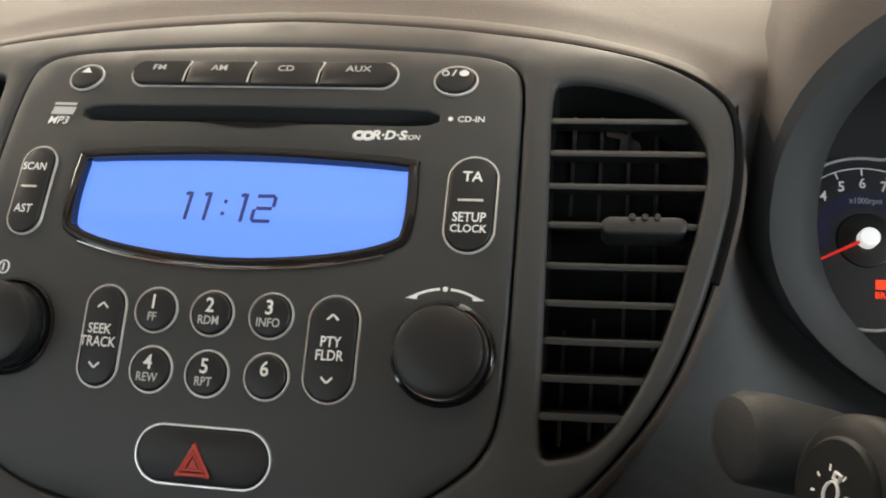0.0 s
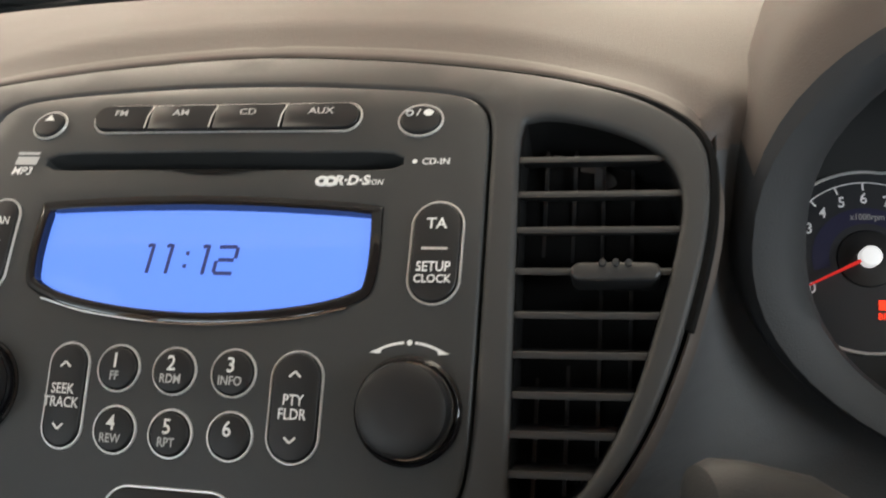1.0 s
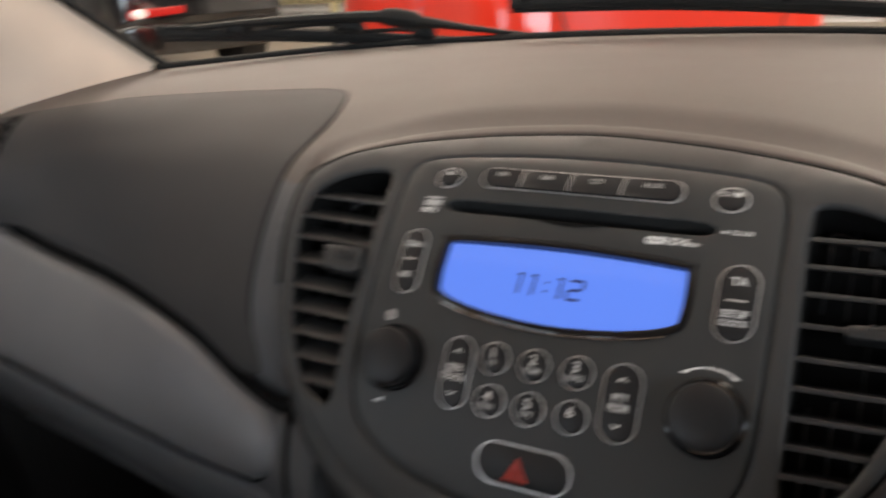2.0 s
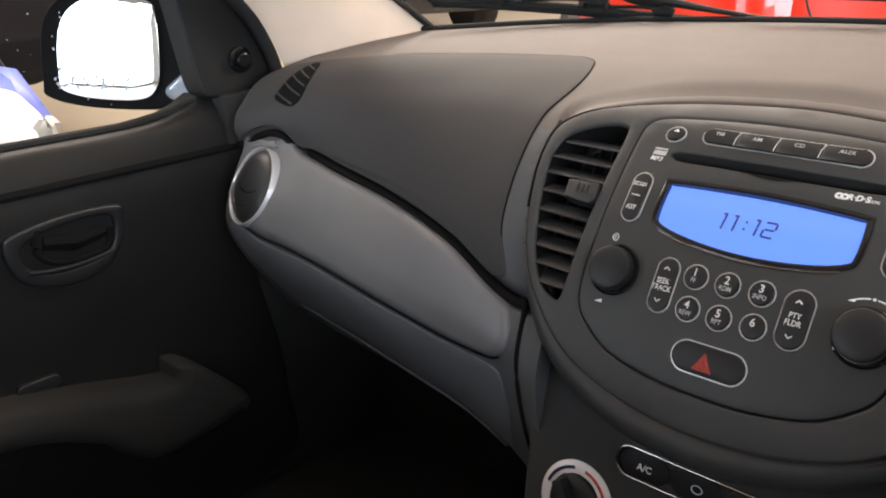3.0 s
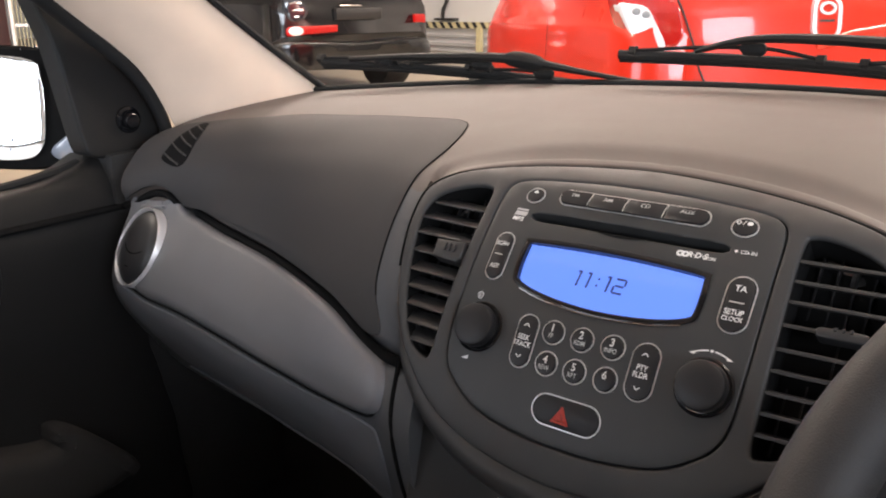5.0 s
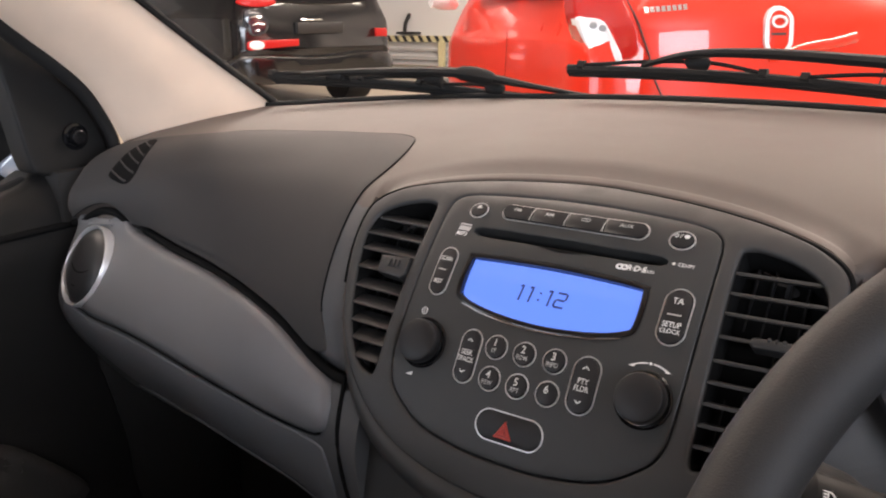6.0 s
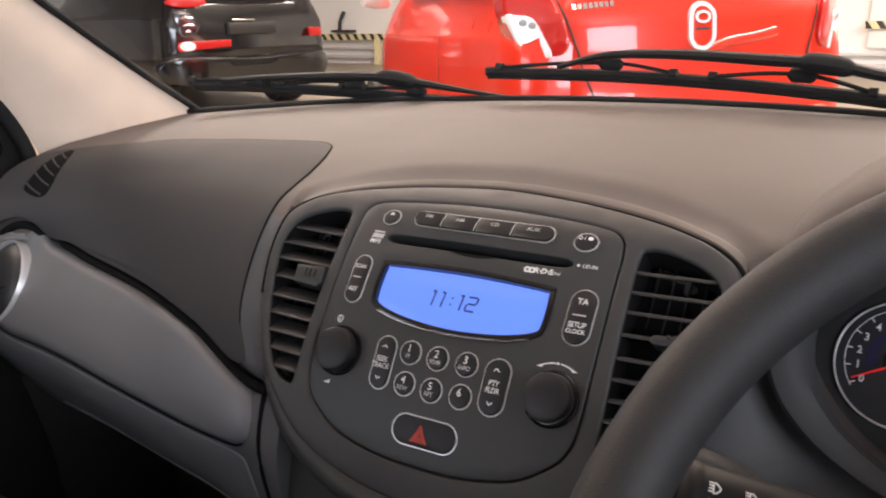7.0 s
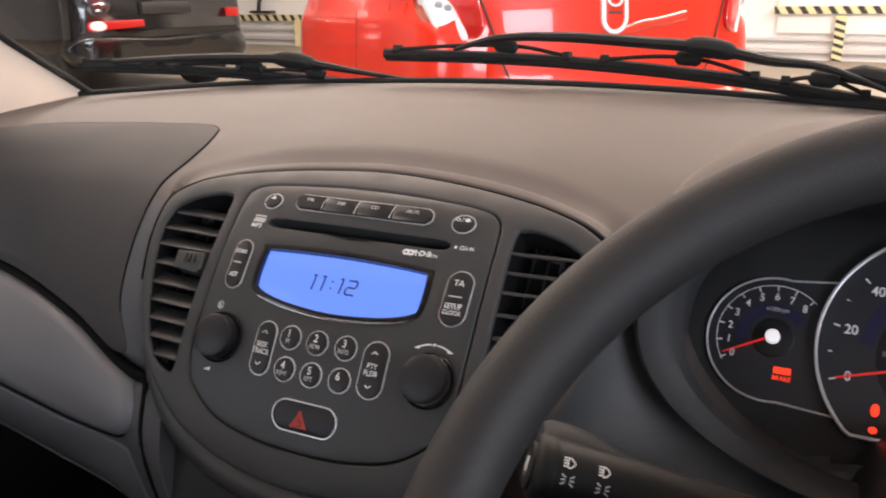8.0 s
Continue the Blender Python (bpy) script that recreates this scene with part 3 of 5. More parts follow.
part("faceplate", slab(face, PLATE_LINE, 0.0048, -0.012, 0.0012, [SLOT, inset(ccw(LCDFRAME), 0.0004)], 0.008, -0.012), PLATE, radio)
part("disc_slot", join(([face(-0.068, 0.006, -0.011), face(0.068, 0.006, -0.011), face(0.068, -0.006, -0.011), face(-0.068, -0.006, -0.011)], [(0, 1, 2, 3)]), grid([[face(u, -0.0028, 0.0046) for u in np.linspace(-0.02, 0.02, 12)], [face(u, -0.0028 - 0.0025 * math.cos(u / 0.02 * math.pi / 2), 0.0052) for u in np.linspace(-0.02, 0.02, 12)]])), MATT, radio, "black disc slot")
part("display_frame", join(ring(face, LCDFRAME, 0.0034, 0.0056, -0.006)), GLOSSY, radio, "gloss black display surround")
screen = part("display", slab(face, LCDWIN, 0.0028, -0.004, 0.0003, (), 0.008), LCD, radio, "blue backlit liquid crystal display")
DIGIT = {"1": [[(-0.0021, 0.0044), (-0.0006, 0.0051)], [(0.0, 0.0054), (0.0, -0.0054)]],
         "2": [[(-0.0034, 0.0046), (0.003, 0.0048)], [(0.0034, 0.0046), (0.0034, 0.0006)], [(0.003, 0.0), (-0.0028, 0.0)], [(-0.0034, -0.0004), (-0.0034, -0.0046)], [(-0.0032, -0.0048), (0.0034, -0.0048)]],
         ":": [[(0.0, 0.0028), (0.0, 0.0014)], [(0.0, -0.0018), (0.0, -0.0032)]]}
for text, u in (("1", -0.0178), ("1", -0.0106), (":", -0.0042), ("1", 0.0031), ("2", 0.0105)):
    part("clock_digit", strokes(face, [[(u + x + 0.1 * y, -0.0366 + y) for x, y in line] for line in DIGIT[text]], 0.00135, 0.0031), INK, screen)
# bright lower lip of the display
lipline = [face(u, v, 0.0054) for u, v in smooth([(-0.056, -0.0528), (-0.035, -0.0573), (0.0, -0.0598), (0.035, -0.0572), (0.056, -0.0528)], 6, False)]
part("display_lip", sweep(lipline, 0.0005, 6), CHROME, radio)


def key(name, outline, top=0.0066, rim=0.00075, rimmat=SILVER, dome=0.0006, label="", mat=KEY):
    """A button in a silver ring."""
    ob = part(name, slab(face, inset(ccw(outline), rim + 0.0003), top, 0.001, 0.0007, (), 0.004, dome=dome), mat, radio, label)
    part("button_ring", ring(face, outline, rim, 0.0056, 0.002), rimmat, ob)
    return ob


def print_on(parent, text, u, v, size, h=0.0074, stretch=1.0, mat=WHITE, shear=0.0):
    return part("legend", lettering(face, text, u, v, size, h, stretch, shear), mat, parent)


eject = key("eject_button", oval(-0.0722, 0.0157, 0.0073, 0.0062, turn=18), top=0.0062, rimmat=SILVER)
part("eject_mark", ([face(-0.0738, 0.0165, 0.0072), face(-0.0694, 0.0165, 0.0072), face(-0.0715, 0.0192, 0.0072)], [(0, 1, 2)]), WHITE, eject)
power = key("dimmer_button", oval(0.0733, 0.016, 0.0082, 0.0068), top=0.0062)
part("sun_mark", join(ring(lambda u, v, h: face(u, v, h), oval(0.0695, 0.018, 0.0014, 0.0013, 16), 0.0005, 0.0073, 0.0068), strokes(face, [[(0.0722, 0.0166), (0.0734, 0.0194)]], 0.0005, 0.0073), fill_moon := ([face(u, v, 0.0073) for u, v in oval(0.0763, 0.0178, 0.0018, 0.0014, 14)], [tuple(range(14))])), WHITE, power)
bar = part("source_bar", ring(face, pill(-0.0008, 0.0182, 0.0529, 0.0064), 0.0008, 0.0054, 0.002), SILVER, radio, "silver rim of the source buttons")
for name, a, b, text in (("fm_button", -0.0528, -0.0302, "FM"), ("am_button", -0.0296, -0.0044, "AM"), ("cd_button", -0.0038, 0.0225, "CD"), ("aux_button", 0.0231, 0.0512, "AUX")):
    loop = ccw([p for p in inset(ccw(pill(-0.0008, 0.0182, 0.0529, 0.0064)), 0.0011) if a <= p[0] <= b] + [(x, 0.0182 + s * 0.0053) for x in (a, b) for s in (-1, 1) if abs(x) < 0.05])
    c = np.mean(loop, 0)
    loop = sorted(loop, key=lambda p: math.atan2((p[1] - c[1]) * 4, p[0] - c[0]))
    ob = part(name, slab(face, loop, 0.0066, 0.001, 0.0005, (), 0.006, dome=0.0004), KEY, radio)
    print_on(ob, text, (a + b) / 2, 0.0195, 0.0036, 0.0072, 1.25, GREY_PRINT)
for x in (-0.0299, -0.0041, 0.0228):
    part("source_divider", strokes(face, [[(x - 0.0006, 0.0132), (x - 0.0003, 0.0182), (x + 0.0011, 0.0226)]], 0.0006, 0.0071), SILVER, radio)
ta = key("traffic_button", pill(0.0836, -0.0335, 0.0089, 0.0179))
print_on(ta, "TA", 0.0836, -0.0245, 0.0053)
print_on(ta, "SETUP", 0.0836, -0.0392, 0.0047, stretch=0.86)
print_on(ta, "CLOCK", 0.0836, -0.0432, 0.0038, stretch=0.95)
part("button_bar", strokes(face, [[(0.0793, -0.033), (0.0879, -0.033)]], 0.0008, 0.0075), SILVER, ta)
scan = key("scan_button", pill(-0.0798, -0.0338, 0.0073, 0.0179))
print_on(scan, "SCAN", -0.0798, -0.0255, 0.0042, stretch=0.9)
print_on(scan, "AST", -0.0798, -0.0422, 0.0044, stretch=0.95)
part("button_bar", strokes(face, [[(-0.083, -0.0335), (-0.0766, -0.0335)]], 0.0008, 0.0075), SILVER, scan)
for text, sub, u, v in (("1", "FF", -0.0212, -0.0755), ("2", "RDM", -0.0008, -0.0755), ("3", "INFO", 0.0201, -0.0752), ("4", "REW", -0.0199, -0.0956), ("5", "RPT", 0.0002, -0.0957), ("6", "", 0.021, -0.0953)):
    ob = key("preset_button", oval(u, v, 0.008, 0.0081), dome=0.0008)
    print_on(ob, text, u, v + 0.0022, 0.0068, 0.0079, 0.95)
    if sub:
        print_on(ob, sub, u, v - 0.0027, 0.0041, 0.0077, 0.88, GREY_PRINT)
for u, v, w, words in ((-0.0398, -0.0855, 0.0078, ("SEEK", "TRACK")), (0.042, -0.085, 0.009, ("PTY", "FLDR"))):
    ob = key("rocker_button", pill(u, v, w, 0.018))
    print_on(ob, words[0], u, v + 0.002, 0.0048, stretch=0.85)
    print_on(ob, words[1], u, v - 0.0024, 0.0048, stretch=0.85)
    for s in (1, -1):
        part("arrow_mark", strokes(face, [[(u - 0.0019, v + s * 0.0093), (u, v + s * 0.0111)], [(u, v + s * 0.0111), (u + 0.0019, v + s * 0.0093)]], 0.0007, 0.0075), WHITE, ob)
hazard = key("hazard_switch", pill(0.0018, -0.1225, 0.0238, 0.0099), top=0.0058, dome=0.0012, label="black hazard switch with red triangle")
for k, r in enumerate((1.0, 0.62)):
    tri_pts = [(-0.0002, -0.1245 + 0.0066 * r), (-0.0063 * r, -0.1245 - 0.0043 * r), (0.0061 * r, -0.1245 - 0.0043 * r)]
    part("warning_triangle", ring(face, [p for a, b in zip(tri_pts, tri_pts[1:] + tri_pts[:1]) for p in ((a[0] + (b[0] - a[0]) * t, a[1] + (b[1] - a[1]) * t) for t in (0.02, 0.35, 0.65, 0.98))], 0.0012 if k == 0 else 0.0009, 0.0077, 0.0068), RED_PRINT, hazard)
part("warning_triangle", ([face(-0.0001, -0.1228, 0.0077), face(-0.0018, -0.126, 0.0077), face(0.0017, -0.126, 0.0077)], [(0, 1, 2)]), RED_PRINT, hazard)


def at_face(u, v, h=0.0):
    a = float(np.interp(v, VS, LEAN))
    return Matrix.Translation(face(u, v, h)) @ Matrix.Rotation(math.pi / 2 - a, 4, "X")


for u, v, knob_name in ((0.0787, -0.0846, "tuning_knob"), (-0.076, -0.0848, "volume_knob")):
    m = at_face(u, v, 0.0048)
    ob = part(knob_name, spin([(0.0135, 0.0), (0.0146, 0.004), (0.0145, 0.0085), (0.0139, 0.0099), (0.0122, 0.0107), (0.006, 0.0111), (0.0001, 0.0113)], 48, m), KEY, radio, "round dark rubber-coated knob")
    part("knob_well", spin([(0.0172, -0.002), (0.0172, 0.0011), (0.0164, 0.0014), (0.0156, 0.0008), (0.0152, -0.001)], 48, m), GLOSSY, ob)
    part("knob_ring", spin([(0.0152, 0.0004), (0.0152, 0.0026), (0.0149, 0.0034), (0.0146, 0.0034), (0.0146, 0.0004)], 48, m), CHROME if u > 0 else GLOSSY, ob)
arc = [(0.0777 + 0.0212 * math.sin(a), -0.0846 + 0.0212 * math.cos(a)) for a in np.linspace(-0.5, 0.5, 13)]
part("tuning_arrows", join(strokes(face, [arc[:6], arc[7:]], 0.0008, 0.0051), *[([face(*p, 0.0051) for p in tri3], [(0, 1, 2)]) for tri3 in ([(0.0648, -0.0668), (0.0692, -0.0648), (0.0684, -0.0671)], [(0.0907, -0.0668), (0.0863, -0.0648), (0.0871, -0.0671)])], ([face(u, v, 0.0051) for u, v in oval(0.0777, -0.0634, 0.0009, 0.0009, 12)], [tuple(range(12))])), WHITE, radio)
part("power_mark", join(ring(face, oval(-0.0835, -0.0638, 0.0023, 0.0026, 20), 0.0005, 0.0052, 0.0046), strokes(face, [[(-0.0835, -0.0652), (-0.0835, -0.0624)]], 0.0007, 0.0052)), WHITE, radio)
part("volume_mark", ([face(-0.0838, -0.1078, 0.0051), face(-0.0782, -0.1078, 0.0051), face(-0.0782, -0.1052, 0.0051)], [(0, 1, 2)]), WHITE, radio)
part("disc_lamp", ([face(u, v, 0.0052) for u, v in oval(0.0732, -0.0005, 0.0009, 0.0009, 12)], [tuple(range(12))]), WHITE, radio)
part("legend", lettering(face, "CD-IN", 0.0805, -0.0006, 0.0033, 0.0051, 1.05), WHITE, radio)
# plain marks where the makers' logos stand
part("format_mark", join(*[([face(u0 + 0.0006, v0, 0.0051), face(u1 + 0.0006, v0, 0.0051), face(u1, v1, 0.0051), face(u0, v1, 0.0051)], [(0, 1, 2, 3)]) for u0, u1, v0, v1 in ((-0.0822, -0.0727, 0.0038, 0.0026), (-0.0822, -0.0727, 0.0018, -0.0016))]), GREY_PRINT, radio)
part("legend", lettering(face, "MP3", -0.0782, -0.0044, 0.0047, 0.0051, 1.05, 0.2), WHITE, radio)
part("tuner_mark", join(*[ring(face, oval(u0, -0.0077, 0.0025, 0.0021, 18), 0.0014, 0.0051, 0.0046) for u0 in (0.0412, 0.0443)]), WHITE, radio)
part("legend", lettering(face, "R\u00b7D\u00b7S", 0.0519, -0.0077, 0.005, 0.0051, 1.05, 0.15, weight=0.04), WHITE, radio)
part("legend", lettering(face, "EON", 0.0603, -0.0084, 0.0028, 0.0051, 0.95, 0.15), WHITE, radio)


# ---- the centre air vents ----
def vent_span(loop, v):
    """Where an outline is crossed at height v."""
    us = []
    for (u0, v0), (u1, v1) in zip(loop, loop[1:] + loop[:1]):
        if (v0 - v) * (v1 - v) < 0:
            us.append(u0 + (u1 - u0) * (v - v0) / (v1 - v0))
    return min(us), max(us)


for loop, side, label in ((VENT, 1, "dark centre air vent with thin flat slats"), (VENT_L, -1, "dark centre air vent with tilted slats")):
    vent = thing("air_vent", label, "air vent", "centre air vents")
    base = ccw(inset(ccw(loop), 0.0006))
    part("vent_duct", join(grid([[face(u, v, h) for u, v in base] for h in (0.0026, -0.019)], True), slab(face, base, -0.0188, -0.021, 0.0002, (), 0.01)), MATT, vent)
    for k in range(9):
        v = (0.0012, -0.0119, -0.0247, -0.0389, -0.0533, -0.066, -0.0785, -0.0905, -0.1025)[k]
        a, b = vent_span(loop, v)
        drop = 0.0 if side > 0 else 0.007
        us = np.linspace(a - 0.0005, b + 0.0005, 8)
        edge, back = -0.0016, -0.014
        rise = 0.0124 * math.tan(float(np.interp(v, VS, LEAN)) - radians(21))
        th = 0.0011
        sec = [(edge, 0.0 + (0.0 if side > 0 else 0.003)), (edge - 0.0003, th + (0.0 if side > 0 else 0.003)), (back, th + rise), (back, rise - th), (edge - 0.0003, -th + (0.0 if side > 0 else 0.003))]
        if side < 0:
            sec = [(-0.0005, -0.0048), (-0.0012, -0.0056), (-0.012, 0.0042), (-0.012, 0.0056), (-0.001, -0.0038)]
        part("slat", tube([[face(u, v + dv, h + 0.004) for h, dv in sec] for u in us]), SLAT, vent)
    for u in (0.116, 0.126, 0.136, 0.146):
        vs = [v for v in np.linspace(0.015, -0.113, 60) if vent_span(loop, min(max(v, -0.1153), 0.0158)) and vent_span(loop, v)[0] + 0.001 < u * side < vent_span(loop, v)[1] - 0.001]
        if len(vs) > 3:
            part("rear_vane", tube([[face(u * side + du, v, h) for du, h in ((-0.0006, -0.0145), (0.0006, -0.0145), (0.0006, -0.0185), (-0.0006, -0.0185))] for v in (vs[0], vs[-1])]), BLACK, vent)
    cu = 0.1408 * side if side > 0 else -0.122
    outline = pill(cu, -0.0397, 0.0138, 0.0031, 6) if side > 0 else [(cu - 0.0135, -0.0325), (cu + 0.0115, -0.031), (cu + 0.0125, -0.043), (cu + 0.009, -0.0465), (cu - 0.0125, -0.0455)]
    tab = part("vent_tab", slab(face, ccw(outline), 0.0056 if side > 0 else 0.0072, -0.006, 0.0012, (), 0.004), SLAT, vent, "ribbed vent adjuster tab")
    for d in (-0.004, 0.0, 0.004):
        part("tab_rib", slab(face, ccw(pill(cu + d, -0.0372 if side > 0 else -0.037, 0.0011, 0.0012 if side > 0 else 0.003, 4)), 0.0066 if side > 0 else 0.0084, 0.004, 0.0003), SLAT, tab)

# ---- the heater controls under the fascia ----
def low(u, v, h=0.0):
    """The heater panel: u across, v up, h out."""
    return Vector((u, -0.066 + 0.35 * (v + 0.0) * 0.6 - h * 0.96, 0.69 + v + h * 0.25))


heater = thing("heater_panel", "dark plastic heater control panel with round dials", "heater controls")
part("panel_body", slab(low, smooth([(-0.128, 0.075), (-0.06, 0.08), (0.0, 0.08), (0.06, 0.08), (0.128, 0.075), (0.133, 0.03), (0.128, -0.06), (0.12, -0.11), (0.0, -0.115), (-0.12, -0.11), (-0.128, -0.06), (-0.133, 0.03)], 4), 0.0, -0.06, 0.006, (), 0.02), FASCIA, heater)
for cu in (-0.083, 0.083, 0.0):
    cv = -0.027 if cu else -0.067
    m = Matrix.Translation(low(cu, cv)) @ Matrix.Rotation(radians(75), 4, "X")
    dial = part("dial_ring", spin([(0.029, -0.002), (0.029, 0.002), (0.027, 0.0035), (0.02, 0.0035), (0.0195, 0.001)], 40, m), LAMPCLEAR, heater, "pale printed ring of a heater dial")
    part("dial_knob", join(spin([(0.0195, 0.0), (0.019, 0.006), (0.016, 0.008), (0.0001, 0.0085)], 36, m), moved(box(-0.004, 0.004, -0.018, 0.018, 0.006, 0.018, 0.002), m @ Matrix.Rotation(0.6, 4, "Z"))), KEY, dial)
    for a0, a1, mat in ((100, 165, DIALBLUE), (15, 80, RED_PRINT)):
        part("dial_scale", moved(grid([[Vector((r * math.cos(radians(a)), r * math.sin(radians(a)), 0.0038)) for a in np.linspace(a0, a1, 14)] for r in (0.0228, 0.0252)]), m), mat, dial)
row = part("switch_frame", ring(low, pill(0.0, 0.017, 0.0575, 0.0112), 0.0018, 0.0042, -0.002), CHROME, heater, "chrome frame round the heater switches")
for k in range(3):
    u0 = -0.0545 + k * 0.0365
    part("heater_switch", slab(low, pill(u0 + 0.018, 0.017, 0.0176, 0.0088), 0.0026, -0.002, 0.0008), KEY, row)
part("legend", lettering(low, "A/C", -0.036, 0.016, 0.0065, 0.0031), WHITE, row)
part("switch_mark", join(ring(low, oval(0.001, 0.017, 0.004, 0.003, 16), 0.0008, 0.0031, 0.002)), WHITE, row)

# ---- the outer air vent and the side window vent ----
outer_vent = thing("round_air_vent", "round black side air vent with bright silver ring", "air vent")
c0 = dash(-0.609, 6.52, 0.004)
tilt = Matrix.Translation(c0) @ Matrix.Rotation(radians(-12), 4, "Z") @ Matrix.Rotation(radians(62), 4, "X")
part("vent_ring", spin([(0.0468, -0.012), (0.0468, 0.003), (0.046, 0.0055), (0.0452, 0.0055), (0.0444, 0.003), (0.0434, -0.012)], 48, tilt), BRIGHT, outer_vent, "satin silver vent ring")
ball = part("vent_ball", spin([(0.0435, -0.01), (0.0432, 0.001), (0.040, 0.0045), (0.03, 0.0072), (0.015, 0.0088), (0.0001, 0.0092)], 40, tilt), BLACK, outer_vent)
for k in (-0.2, 1):
    part("blade_gap", moved(tube([[Vector((x, k * 0.013 - 0.022 + 0.016 * (x / 0.036) ** 2 + dy, 0.0095 - 0.0055 * (x / 0.04) ** 2 - 0.006 * ((k * 0.013 - 0.022) / 0.04) ** 2 + dz)) for dy, dz in ((-0.0009, -0.004), (0.0009, -0.004), (0.0007, 0.0006), (-0.0007, 0.0006))] for x in np.linspace(-0.031, 0.031, 14)]), tilt), MATT, ball)
grille = thing("side_window_vent", "slotted demister grille at the dashboard's end", "air vent")
def end_face(u, v, h):
    return dash(u, v * 14, h)


part("grille_well", slab(end_face, [(x, q / 14) for x, q in smooth([(-0.6142, 2.85), (-0.591, 3.11), (-0.57, 3.26), (-0.56, 3.1), (-0.5625, 2.7), (-0.573, 2.23), (-0.598, 1.84), (-0.619, 1.75), (-0.6195, 1.95), (-0.6165, 2.3), (-0.6155, 2.61)], 4)], 0.0021, -0.003, 0.0004, (), 0.01), MATT, grille, "black slot opening")
for xa, sa, xb, sb in ((-0.6125, 2.72, -0.5685, 3.2), (-0.612, 2.42, -0.5625, 2.93), (-0.612, 2.2, -0.5645, 2.64), (-0.613, 2.02, -0.569, 2.39), (-0.616, 1.85, -0.578, 2.11)):
    part("grille_bar", sweep([end_face(xa + (xb - xa) * q, (sa + (sb - sa) * q) / 14, 0.0022) for q in np.linspace(0, 1, 6)], 0.0012, 6), COVER, grille)

# ---- the instrument pod ----
pod = thing("instrument_cluster", "instrument cluster with chrome-ringed dials inside a dark hood", "instrument cluster")


def egg(cx, cy, cz, hx, top, bottom, lean=0.0, n=72, p=2.4, q=2.1):
    """An oval hoop: exponent p above its middle and q below."""
    out = []
    for k in range(n):
        a = 2 * math.pi * k / n
        e, hz = (p, top) if math.sin(a) > 0 else (q, bottom)
        x = math.copysign(abs(math.cos(a)) ** (2 / e), math.cos(a)) * hx
        z = math.copysign(abs(math.sin(a)) ** (2 / e), math.sin(a)) * hz
        out.append(Vector((cx + x, cy + z * math.tan(radians(lean)), cz + z)))
    return out


hood = [egg(0.36, 0.30, 0.845, 0.15, 0.08, 0.135, 30), egg(0.36, 0.20, 0.86, 0.168, 0.1, 0.13, 24, p=2.8), egg(0.36, 0.12, 0.867, 0.177, 0.107, 0.117, 16, p=3.1), egg(0.36, 0.058, 0.868, 0.1805, 0.109, 0.103, 8, p=3.2),
        egg(0.36, 0.03, 0.868, 0.1805, 0.107, 0.099, 6, p=3.1), egg(0.36, 0.02, 0.868, 0.179, 0.104, 0.098, 5, p=2.75), egg(0.36, 0.014, 0.868, 0.1772, 0.098, 0.0965, 4, p=2.4), egg(0.36, 0.012, 0.868, 0.1745, 0.092, 0.095, 4, p=2.3), egg(0.36, 0.0145, 0.868, 0.166, 0.088, 0.0925, 4, p=2.3), egg(0.36, 0.022, 0.867, 0.157, 0.0855, 0.089, 5, p=2.3), egg(0.36, 0.036, 0.866, 0.153, 0.084, 0.0875, 6, p=2.3, q=2.3)]
roll_v, roll_f = tube(hood[4:7], False)
# the roll's lit top takes the warm colour, its shaded rest the dark one
upper = [f for f in roll_f if all(hood[5][i % 72].z > 0.895 for i in f)]
part("hood", join(tube(hood[:5], False), (roll_v, upper)), SKIN, pod, "grained plastic instrument hood")
part("hood_lip", join(tube(hood[6:], False), (roll_v, [f for f in roll_f if f not in set(upper)])), HOODSKIN, pod, "rolled lip of the hood, shade in its dark colour")
funnel = [egg(0.36, 0.0355, 0.866, 0.1532, 0.0842, 0.0877, 6, p=2.3, q=2.3), egg(0.36, 0.05, 0.864, 0.157, 0.083, 0.089, 8, p=2.3, q=2.3), egg(0.36, 0.085, 0.85, 0.161, 0.08, 0.09, 20, p=2.3, q=2.4), egg(0.36, 0.118, 0.828, 0.163, 0.08, 0.091, 33, p=2.4, q=2.5)]
part("funnel", tube(funnel, False), HOODSKIN, pod, "inner wall of the instrument hood, coloured dark as shade")


def dialface(u, v, h=0.0):
    a = radians(33)
    return Vector((0.36 + u, 0.123 + v * math.sin(a) - h * math.cos(a), 0.825 + v * math.cos(a) + h * math.sin(a)))


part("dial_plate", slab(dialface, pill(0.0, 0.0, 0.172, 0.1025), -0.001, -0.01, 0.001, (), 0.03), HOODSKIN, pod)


def left_dial(grow=0.0):
    r = 0.0432 + grow
    left = [(-0.108 + r * math.cos(a), -0.001 + r * math.sin(a)) for a in np.linspace(radians(80), radians(280), 34)]
    return left + [(-0.06, -0.0465 - grow), (-0.05, -0.0465 - grow), (-0.05, 0.0455 + grow), (-0.06, 0.0455 + grow)]


for sgn in (1, -1):
    side_dial = [(sgn * u, v) for u, v in left_dial()]
    part("side_dial_ring", ring(dialface, side_dial, 0.0014, 0.0011, -0.001), BRIGHT, pod, "chrome rim of the side dial")
tach = part("rev_counter", slab(dialface, inset(ccw(left_dial()), 0.0014), 0.0004, -0.001, 0.0002), DIAL, pod, "rev counter reading zero")
part("dial_band", grid([[dialface(-0.108 + r * math.cos(a), r * math.sin(a), 0.0006) for a in np.linspace(radians(35), radians(195), 30)] for r in (0.0165, 0.024)]), DIALBLUE, tach)
